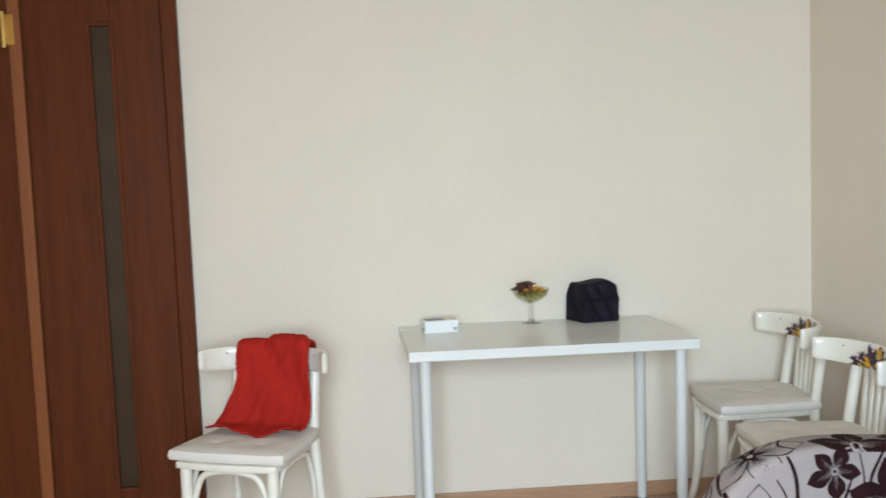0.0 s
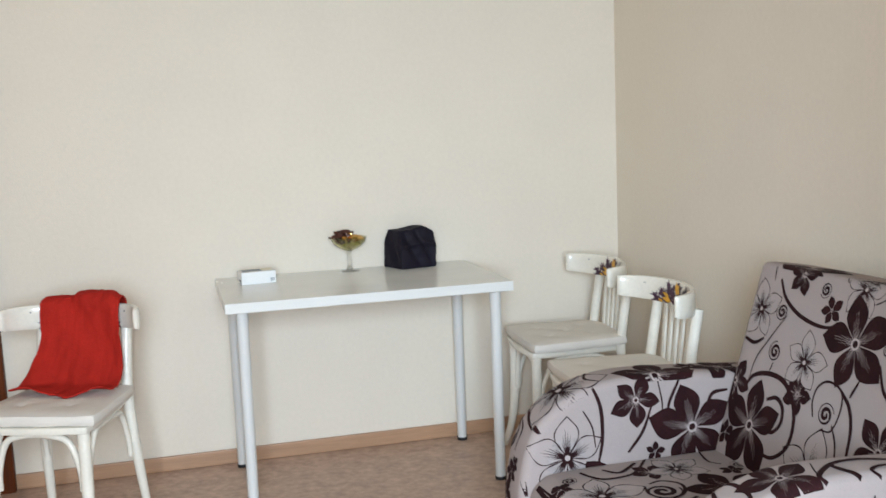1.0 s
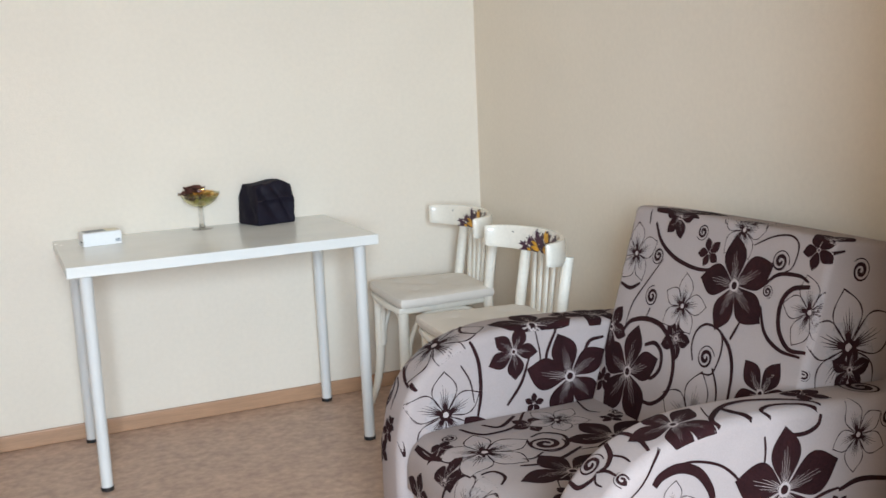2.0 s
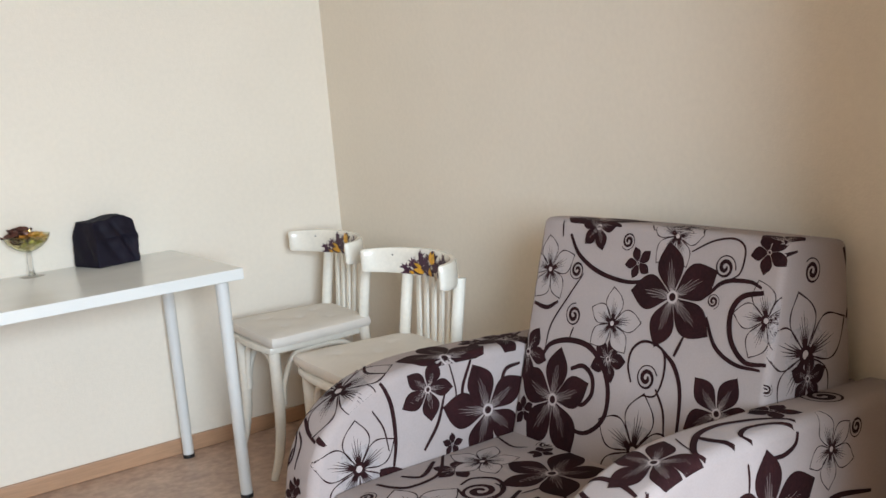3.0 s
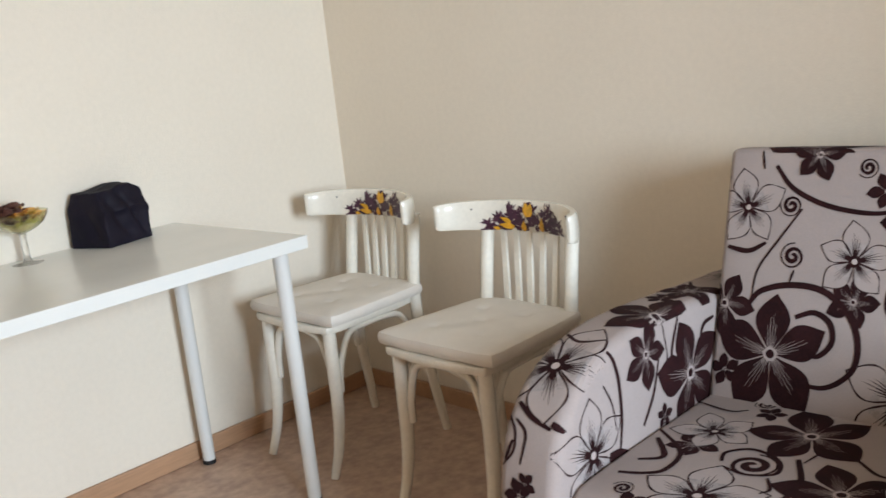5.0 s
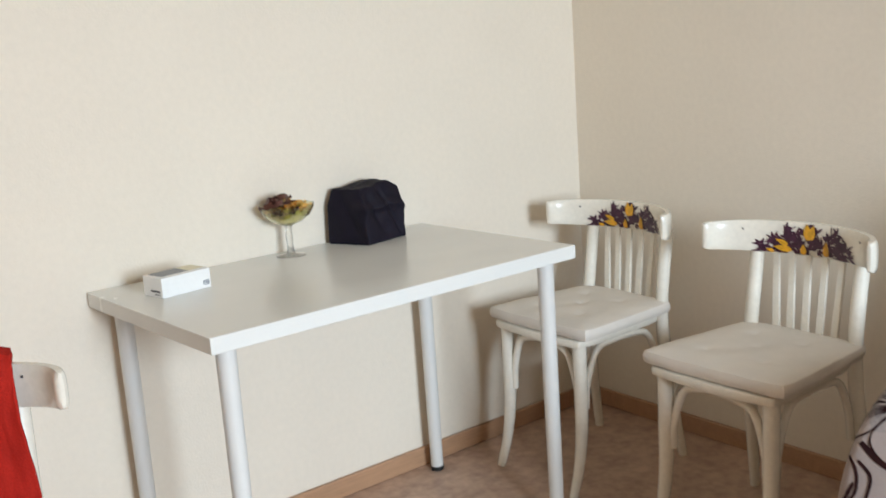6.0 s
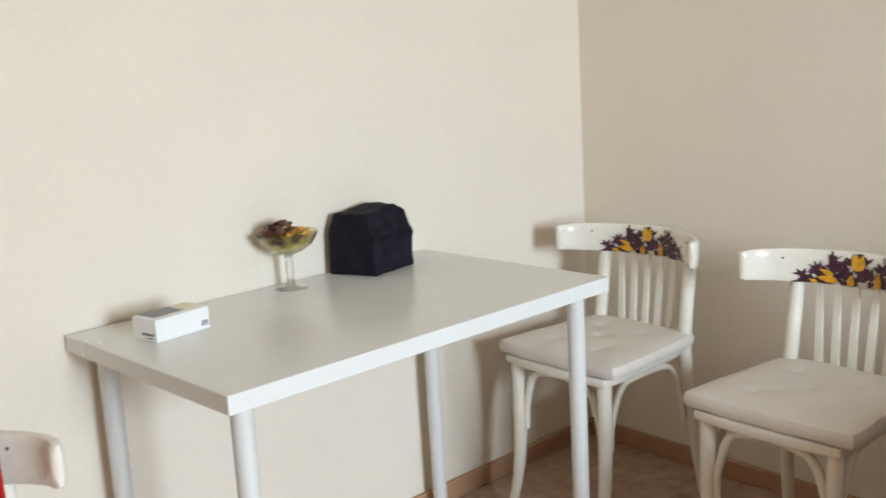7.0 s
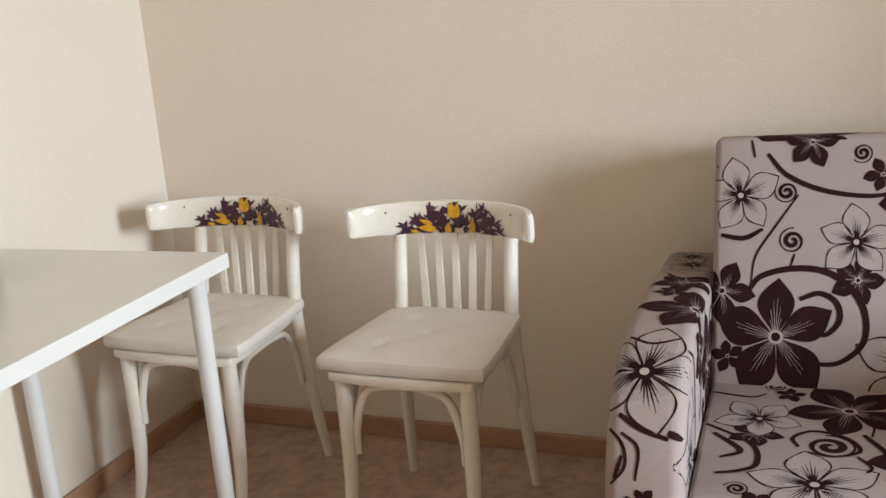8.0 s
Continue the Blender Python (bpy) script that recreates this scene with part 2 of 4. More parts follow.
baseboard("baseboard_east", -0.015, -0.001, -2.82, -0.012, "brown wood laminate baseboard").matrix_world = EAST_TURN


def build_door():
    """A leaf with a tall narrow pane, between its jamb and casing, standing a little proud of the wall."""
    d = tagged(new("door_1"), "red-brown veneered door with a narrow frosted pane", "door", kind="structure")
    y = -0.035
    gx0, gx1, gz0, gz1 = -2.833, -2.757, 0.165, 1.905
    bm = box(-3.07, gx0, y, 0.004, 0.008, 2.03, 0.003)
    box(gx1, -2.575, y, 0.004, 0.008, 2.03, 0.003, bm=bm)
    box(gx0, gx1, y, 0.004, 0.008, gz0, bm=bm)
    box(gx0, gx1, y, 0.004, gz1, 2.03, bm=bm)
    part("leaf", bm, DOOR_WOOD, d, smooth=False)
    part("pane", box(gx0, gx1, y + 0.018, y + 0.024, gz0, gz1), FROSTED, d, "grey-brown frosted glass pane", False)
    bm = bmesh.new()
    for x0, x1, z0, z1 in ((gx0 - 0.012, gx0 + 0.004, gz0 - 0.012, gz1 + 0.012), (gx1 - 0.004, gx1 + 0.012, gz0 - 0.012, gz1 + 0.012), (gx0 + 0.004, gx1 - 0.004, gz0 - 0.012, gz0 + 0.004), (gx0 + 0.004, gx1 - 0.004, gz1 - 0.004, gz1 + 0.012)):
        box(x0, x1, y - 0.007, y + 0.01, z0, z1, 0.003, bm=bm)
    part("glazing_bead", bm, DOOR_WOOD, d, smooth=False)
    part("hinge_edge", box(-3.115, -3.072, y - 0.02, 0.003, 0.008, 2.03, 0.003), DOOR_EDGE, d, "lighter orange-brown wooden edge", False)
    part("jamb", box(-3.42, -3.118, y - 0.006, 0.003, 0, 2.06, 0.003), DOOR_WOOD, d, smooth=False)
    part("casing", box(-2.572, -2.515, y - 0.012, -0.001, 0, 2.06, 0.005), DOOR_WOOD, d, smooth=False)
    part("head_casing", box(-3.42, -2.515, y - 0.012, -0.001, 2.062, 2.12, 0.005), DOOR_WOOD, d, smooth=False)
    h = part("hinge", tube([(-3.128, y - 0.03, 1.83), (-3.128, y - 0.03, 1.96)], 0.009), BRASS, d, "polished brass hinge")
    part("hinge_plate", box(-3.125, -3.092, y - 0.026, y - 0.0215, 1.84, 1.95, 0.001), BRASS, h, smooth=False)
    d.matrix_world = pose(0.076, 0, 0.03, 0, -0.7, 0)
    return d


build_door()


# ---- table ----
def build_table():
    t = thing("table", label="white laminate rectangular table with round steel legs", category="table")
    x0, x1, y0, y1 = -1.676, -0.684, -0.611, -0.006
    part("tabletop", box(x0, x1, y0, y1, 0.696, 0.73, 0.002), TABLE_TOP, t, smooth=False)
    for x, y in ((-1.619, -0.554), (-0.735, -0.554), (-1.619, -0.062), (-0.735, -0.062)):
        leg = part("leg", tube([(x, y, 0.012), (x, y, 0.696)], [0.0185, 0.0205], 24), TABLE_LEG, t)
        part("foot", tube([(x, y, 0.0), (x, y, 0.0125)], [0.0195, 0.0205], 24), RUBBER, leg, "black plastic foot")
        part("mounting_plate", box(x - 0.027, x + 0.027, y - 0.027, y + 0.027, 0.690, 0.6955, 0.002), TABLE_LEG, leg, smooth=False)


build_table()


# ---- chairs ----
def build_chair():
    """A bentwood chair that faces local -x, with a tufted cushion, at the origin."""
    c = thing("chair", label="cream-painted bentwood chair with a flower print on its back rail", category="chair", group="bentwood chairs")
    hw = lambda x: 0.185 - 0.09 * (x + 0.19) / 0.38 * 0.4
    bm = soft_block(lambda u, v, w: (0.182 * u - 0.004 + 0.016 * u * (1 - v * v), hw(0.19 * u) * v * (1 - 0.16 * max(0, abs(u) - 0.6)), 0.4285 + 0.0115 * w), 10, 10, 2)
    bmesh.ops.bevel(bm, geom=[e for e in bm.edges if e.calc_face_angle(0) > 1], offset=0.006, segments=2, profile=0.5, affect="EDGES")
    part("seat", bm, CHAIR_PAINT, c)
    for s in (-1, 1):
        part("leg", tube(spline([(-0.214, 0.154 * s - 0.003, 0.0), (-0.184, 0.152 * s - 0.003, 0.09), (-0.168, 0.150 * s - 0.003, 0.21), (-0.165, 0.150 * s - 0.003, 0.419)]), [0.012 + 0.007 * min(1, k / 14) for k in range(19)], 12), CHAIR_PAINT, c)
        pts = spline([(0.215, 0.172 * s, 0.0), (0.185, 0.160 * s, 0.2), (0.166, 0.150 * s, 0.40), (0.176, 0.146 * s, 0.52), (0.202, 0.146 * s, 0.68)])
        part("back_post", tube(pts, [0.013 + 0.005 * min(1, k / 8) for k in range(len(pts))], 12), CHAIR_PAINT, c)
        pts = [(-0.150, 0.151 * s - 0.003, 0.24), (-0.142, 0.151 * s - 0.003, 0.31), (-0.10, 0.150 * s - 0.003, 0.394), (-0.04, 0.149 * s - 0.003, 0.408), (0.05, 0.147 * s - 0.003, 0.408), (0.105, 0.145 * s - 0.003, 0.390), (0.142, 0.145 * s - 0.003, 0.31), (0.153, 0.145 * s - 0.003, 0.24)]
        part("side_brace", tube(spline(pts, 4), 0.0095, 10), CHAIR_PAINT, c)
    pts = [(-0.160, 0.133 * s - 0.003, z) for s, z in ((-1, 0.235), (-0.97, 0.30))] + [(-0.160, 0.95 * y - 0.003, z) for y, z in ((-0.105, 0.384), (-0.05, 0.405), (0.0, 0.409), (0.05, 0.405), (0.105, 0.384))] + [(-0.160, 0.133 * s - 0.003, z) for s, z in ((0.97, 0.30), (1, 0.235))]
    part("front_brace", tube(spline(pts, 4), 0.0105, 10), CHAIR_PAINT, c)

    def rail_at(y):
        """Place and outward direction on the bent rail's middle line."""
        a = math.asin(max(-1, min(1, y / 0.229)))
        return Vector((0.075 + 0.139 * math.cos(a), y, 0)), Vector((0.229 * math.cos(a), 0.139 * math.sin(a), 0)).normalized()

    def rail(u, v, w):
        c0, n = rail_at(0.229 * math.sin(radians(86) * v))
        end = max(0, abs(v) - 0.93) / 0.07
        h = (0.0385 - 0.004 * abs(v)) * math.sqrt(max(0.0, 1 - 0.22 * end ** 2))
        z = 0.702 + 0.006 * v * v + h * w + 0.004 * w * (1 - v * v)
        th = 0.0115 * math.sqrt(max(0.05, 1 - 0.7 * abs(w) ** 4)) * math.sqrt(max(0.0, 1 - 0.88 * end ** 2))
        return c0 + n * th * u + Vector((0, 0, z))
    back = part("top_rail", soft_block(rail, 2, 110, 10), CHAIR_PAINT, c)
    for k in range(5):
        y = (k - 2) * 0.046
        part("slat", soft_block(lambda u, v, w: (0.180 + 0.0125 * (w + 1) + 0.004 * u, y * (0.86 + 0.07 * (w + 1)) + (0.0085 - 0.0015 * w) * v, 0.420 + 0.245 * (w + 1) / 2), 1, 2, 6), CHAIR_PAINT, c)
    # flower print on the front of the rail
    rnd = random.Random(5)
    bm = bmesh.new()

    def spot(y, z, lift=0.0):
        c0, n = rail_at(y)
        w = max(-1, min(1, (z - 0.702) / 0.042))
        return c0 + Vector((0, 0, z)) - n * (0.0115 * math.sqrt(max(0.05, 1 - 0.7 * abs(w) ** 4)) + 0.0008 + lift)

    def petal(y, z, a, length, width, mat_i, lift):
        rows = []
        for k in range(6):
            s = k / 5
            wd = width * math.sin(math.pi * min(1, 0.08 + 0.92 * s) ** 0.8) * 0.5 + 0.0002
            cy, cz = y + math.cos(a) * length * s, z + math.sin(a) * length * s
            rows.append([bm.verts.new(spot(max(-0.19, min(0.19, cy - math.sin(a) * wd * q)), max(0.664, min(0.742, cz + math.cos(a) * wd * q)), lift)) for q in (-1, 1)])
        for p, q in zip(rows, rows[1:]):
            bm.faces.new((p[0], p[1], q[1], q[0])).material_index = mat_i

    for k in range(136):
        y = rnd.uniform(-0.130, 0.095) if k % 4 else rnd.uniform(0.03, 0.135)
        crest = 0.068 * min(1.0, max(0.35, (0.155 - y) / 0.10)) * (0.7 if y < -0.085 else 1.0)
        z = 0.662 + rnd.random() ** 1.15 * crest
        main = rnd.uniform(0, 3.1)
        for j in range(5):
            petal(y, z, main + rnd.uniform(-1.3, 1.3), rnd.uniform(0.010, 0.026), rnd.uniform(0.0022, 0.008), 0, 0.0001 + 0.00001 * k)
    for y, z, a, ln, wd in ((0.045, 0.674, 0.12, 0.044, 0.015), (0.055, 0.687, 0.35, 0.032, 0.011), (0.014, 0.664, 1.7, 0.026, 0.015), (-0.002, 0.702, 1.45, 0.038, 0.020), (-0.010, 0.704, 1.75, 0.034, 0.017), (-0.052, 0.668, 1.7, 0.034, 0.015), (-0.058, 0.668, 1.35, 0.028, 0.012), (0.092, 0.667, 0.3, 0.018, 0.009)):
        petal(y + 0.002, z, a, ln * 1.08, wd * 1.15, 1, 0.0026)
    part("flower_print", bm, [VIOLET, YELLOW], back, "violet and yellow crocus print", False)

    for y in (-0.168, 0.168):
        c0, n = rail_at(y)
        part("screw", tube([c0 - n * 0.0095 + Vector((0, 0, 0.722)), c0 - n * 0.0128 + Vector((0, 0, 0.722))], 0.0026, 8), INK, back, "dark screw head")

    # tufted cushion laid on the seat
    tufts = ((-0.09, -0.08), (-0.09, 0.08), (0.08, -0.07), (0.08, 0.07), (0.0, 0.0))

    def pad(u, v, w):
        corner = 1 - 0.045 * abs(u * v) ** 5
        x = 0.190 * u * corner
        y = (0.204 - 0.0175 * (u + 1)) * v * corner
        edge = max(abs(u), abs(v)) ** 8
        z = 0.457 + w * ((0.022 - 0.006 * edge) if w > 0 else (0.0165 - 0.003 * edge))
        if w > 0:
            z += 0.004 * w * (1 - max(abs(u), abs(v)) ** 3)
            for tx, ty in tufts:
                d2 = (x - tx) ** 2 + (y - ty) ** 2
                z -= w * (0.006 * math.exp(-d2 / 0.00018) + 0.003 * math.exp(-d2 / 0.0016))
        bulge = 1 + 0.02 * (1 - w * w)
        z += 0.0018 * noise.noise(Vector((x * 18, y * 18, w)))
        return (x * bulge, y * bulge, z)
    part("cushion", soft_block(pad, 40, 40, 6), CUSHION, c, "off-white cotton cushion with tufted dimples")
    return c


chair = build_chair()
chair.matrix_world = pose(-0.450, -0.970, 0, 0, 0, -3)
second = copy_thing(chair, pose(-0.390, -0.354, 0, 0, 0, -3.5))
third = copy_thing(chair, pose(-2.200, -0.612, 0, 0, 0, 68))
tagged(third, "cream-painted bentwood chair with a red cloth over its back")


# ---- armchair ----
ARM_LINE = [Vector((p.x, 0, p.z)) for p in spline([(x, 0, z) for x, z in ((-0.10, 0.586), (-0.30, 0.600), (-0.58, 0.620), (-0.74, 0.622), (-0.85, 0.598), (-0.93, 0.552), (-0.985, 0.482), (-1.010, 0.39), (-1.018, 0.30), (-1.018, 0.05))], 5)]


def armrest_shape(y0, y1):
    """An armrest; the one beside the window grows thinner towards the back."""
    bm = prism([(-0.10, 0.05)] + [(p.x, p.z) for p in ARM_LINE], y0, y1, 0.024, 6)
    if y1 < -2:
        for v in bm.verts:
            if v.co.y < (y0 + y1) / 2:
                v.co.y += 0.030 * max(0.0, min(1.0, (v.co.x + 0.9) / 0.7))
    return bm


def build_armchair():
    a = thing("armchair", label="boxy armchair in white fabric with dark brown flower print", category="armchair")
    for y0, y1 in ((-1.592, -1.462), (-2.405, -2.272)):
        part("armrest", armrest_shape(y0, y1), FABRIC, a)
    seat = [(p.x, p.z) for p in spline([(x, 0, z) for x, z in ((-0.30, 0.405), (-0.6, 0.405), (-0.90, 0.402), (-0.965, 0.385), (-0.995, 0.34), (-1.0, 0.27))], 4)]
    part("seat", prism([(-0.30, 0.27), *seat], -2.270, -1.594, 0.012), FABRIC, a)
    part("base", box(-0.985, -0.162, -2.269, -1.595, 0.05, 0.268, 0.01), FABRIC, a)

    def back(u, v, w):
        z = 0.32 + (w + 1) / 2 * 0.578
        f = (z - 0.40) / 0.495
        front = -0.472 + 0.1436 * f
        rear = -0.140
        x = (front + rear) / 2 - u * (front - rear) / 2
        half = 0.344 - 0.004 * f
        y = -1.936 + half * v
        z += 0.003 * (1 - v * v) * f - 0.030 * max(0.0, f) * ((u + 1) / 2) ** 1.4
        x -= 0.005 * (1 - v * v) * (1 - w * w) * max(0, -u)
        return (x, y, z)
    bm = soft_block(back, 6, 14, 10)
    bmesh.ops.bevel(bm, geom=[e for e in bm.edges if e.calc_face_angle(0) > 0.9], offset=0.015, segments=5, profile=0.5, affect="EDGES")
    part("backrest", bm, FABRIC, a)
    part("back_panel", box(-0.138, -0.105, -2.270, -1.594, 0.05, 0.58, 0.012), FABRIC, a)
    for x in (-0.95, -0.15):
        for y in (-2.34, -1.51):
            part("foot", tube([(x, y, 0), (x, y, 0.052)], [0.02, 0.026], 16), RUBBER, a, "dark plastic foot")
    return a


armchair = build_armchair()
armchair.location = (-0.012, -0.013, 0)


# ---- things on the table ----
def build_bag():
    b = thing("toiletry_bag", pose(-0.924, -0.074, 0.7305, 0, 0, 8), "dark navy nylon toiletry bag standing on the table", "bag")

    def body(u, v, w):
        """A slumped body: the left end is set back, the front leans in above a fold, the top falls to the right."""
        f = (w + 1) / 2
        p, q = (u + 1) / 2, (v + 1) / 2
        low = Vector((-0.062 - 0.028 * q, -0.070 + 0.130 * q, 0)).lerp(Vector((0.086, -0.058 + 0.105 * q, 0)), p)
        high = Vector((-0.056 - 0.014 * q, -0.044 + 0.100 * q, 0)).lerp(Vector((0.086, -0.034 + 0.070 * q, 0)), p)
        lean = 0.35 * f + 0.65 * max(0.0, (f - 0.62) / 0.38) ** 0.9
        at = low.lerp(high, lean)
        top = 0.146 + 0.012 * math.exp(-((u - 0.3) / 0.55) ** 2) - (0.024 * ((u - 0.55) / 0.45) ** 2 if u > 0.55 else 0.0)
        z = top * f
        side = max(0.0, -v) ** 3
        # a slack triangular facet on the front and a crease that runs down to the right
        at.y += side * (0.013 * max(0.0, 1 - abs(u + 0.35 + 0.5 * w) / 0.35) * (1 - w * w) + 0.010 * max(0.0, 1 - abs(u - 0.35 + 0.55 * w) / 0.16) * (1 - w * w))
        at.y -= side * 0.007 * max(0.0, 1 - abs(w - 0.25) / 0.22)
        # a band of the zip's end along the right edge
        at.x += 0.006 * math.exp(-((u - 0.86) / 0.10) ** 2) * side
        at.y -= 0.007 * math.exp(-((u - 0.86) / 0.11) ** 2) * side
        if u < 0:
            at.x += 0.008 * u * u * max(0.0, 1 - abs(v + 0.1 - 0.6 * w) / 0.5) * (1 - w * w)
        k = 0.0045 * noise.noise(Vector((u * 1.9, v * 1.7 + 7, w * 2.1)))
        return (at.x + k * u, at.y + k * v, z + (0.003 * noise.noise(Vector((u * 2.5, v * 2, 5.0))) if w > 0 else 0.0))
    bm = soft_block(body, 40, 22, 26)
    bmesh.ops.bevel(bm, geom=[e for e in bm.edges if e.calc_face_angle(0) > 1.0], offset=0.004, segments=2, profile=0.5, affect="EDGES")
    part("body", bm, NAVY, b)
    arc = []
    for k in range(20):
        x, y, z = body(-0.9 + 1.8 * k / 19, 0.1, 1)
        arc.append((x, y, z + 0.0008))
    part("zipper", tube(arc, 0.0022, 8), ZIP, b, "dark zipper along the top")
    return b


build_bag()


def build_box():
    b = thing("card_box", pose(-1.533, -0.184, 0.7302, 0, 0, 7.7), "small white cardboard box with a printed lid", "box")
    part("carton", box(-0.0635, 0.0635, -0.0375, 0.0375, 0, 0.045, 0.0015), CARD, b, smooth=False)
    part("lid_print", box(-0.052, 0.018, -0.018, 0.033, 0.0451, 0.0456), CARD_GREY, b, "grey printed panel", False)
    part("lid_band", box(0.019, 0.060, -0.018, 0.033, 0.0451, 0.0456), CARD_YELLOW, b, "pale yellow printed panel", False)
    bm = box(0.043, 0.0595, -0.0382, -0.0376, 0.008, 0.0095)
    for k in range(6):
        box(0.043 + 0.0028 * k, 0.0447 + 0.0028 * k, -0.0382, -0.0376, 0.0105, 0.019, bm=bm)
    part("side_print", bm, CARD_GREY, b, "dark printed mark", False)
    bm = box(-0.0642, -0.0636, -0.028, 0.008, 0.012, 0.016)
    box(-0.0642, -0.0636, -0.028, -0.006, 0.006, 0.0075, bm=bm)
    part("end_print", bm, INK, b, "dark printed mark", False)
    return b


build_box()


def build_goblet():
    g = thing("glass_goblet", pose(-1.165, -0.070, 0.7302), "stemmed glass bowl with olive tint holding wrapped sweets", "bowl")
    prof = [(0.0, 0.0), (0.0385, 0.0), (0.039, 0.0012), (0.030, 0.0026), (0.012, 0.0055), (0.009, 0.014), (0.008, 0.03), (0.0095, 0.05), (0.0075, 0.066), (0.010, 0.076), (0.0, 0.078)]
    part("stem", lathe([(max(r, 0.0005), z) for r, z in prof], 32), GLASS, g, "clear glass stem and foot")
    prof = [(0.0005, 0.0785), (0.014, 0.0795), (0.038, 0.090), (0.059, 0.106), (0.069, 0.124), (0.0715, 0.132), (0.069, 0.132), (0.066, 0.124), (0.056, 0.108), (0.036, 0.0935), (0.014, 0.0835), (0.0005, 0.0825)]
    part("bowl", lathe(prof, 40), GLASS_AMBER, g, "olive-amber glass bowl")
    return g


build_goblet()


def build_sweet(x, y, z, turn, tilt, size, material, label):
    """One twist-wrapped sweet."""
    s = thing("sweet", pose(x, y, z, tilt, 20 * math.sin(turn), math.degrees(turn)), label, "sweet", "wrapped sweets in the bowl")
    rnd = random.Random(int(turn * 100))
    bm = soft_block(lambda u, v, w: (size * (1.25 * u), size * 0.62 * v * (1 - 0.35 * u * u), size * 0.42 * w * (1 - 0.4 * u * u) + 0.0012 * rnd.uniform(-1, 1)), 6, 5, 3)
    part("body", bm, material, s)
    for e in (-1, 1):
        bm = bmesh.new()
        hub = [bm.verts.new((e * size * 1.22, 0.0012 * math.cos(k), 0.0012 * math.sin(k))) for k in range(6)]
        rim = [bm.verts.new((e * size * (1.75 + 0.15 * rnd.random()), size * 0.62 * math.cos(k), size * 0.34 * math.sin(k * 2))) for k in range(6)]
        for k in range(6):
            bm.faces.new((hub[k], hub[(k + 1) % 6], rim[(k + 1) % 6], rim[k]))
        part("twist", bm, material, s)
    return s


for k in range(16):
    ang = k * 2.4
    rad = 0.044 * math.sqrt((k + 0.5) / 16)
    gold = k % 3 != 0
    build_sweet(-1.165 + rad * math.cos(ang), -0.070 + rad * math.sin(ang), 0.7302 + 0.112 + 0.030 * (1 - rad / 0.046) + 0.007 * (k % 2), ang, 35 * math.sin(3 * ang), 0.0135,
                GOLD if gold else BROWN_FOIL, "sweet in crinkled gold foil" if gold else "sweet in dark brown foil")
for x, y, z, turn, tilt, size in ((-1.192, -0.076, 0.145, 0.6, 40, 0.020), (-1.209, -0.084, 0.138, 2.4, 15, 0.020), (-1.177, -0.068, 0.151, 0.4, -25, 0.018), (-1.201, -0.054, 0.140, 1.3, 20, 0.019)):
    build_sweet(x, y, 0.7302 + z, turn, tilt, size, BROWN_FOIL, "sweet in dark brown foil")
for k in range(9):
    ang = k * 0.7
    build_sweet(-1.165 + 0.033 * math.cos(ang), -0.070 + 0.033 * math.sin(ang), 0.7302 + 0.107 + 0.004 * (k % 2), ang + 0.8, 20 * math.sin(5 * ang), 0.011, GREEN_FOIL, "sweet in olive green foil")


# ---- red cloth over the third chair ----
def rail_bend(y):
    return -0.139 * (1 - math.sqrt(max(0.0, 1 - (y / 0.229) ** 2)))


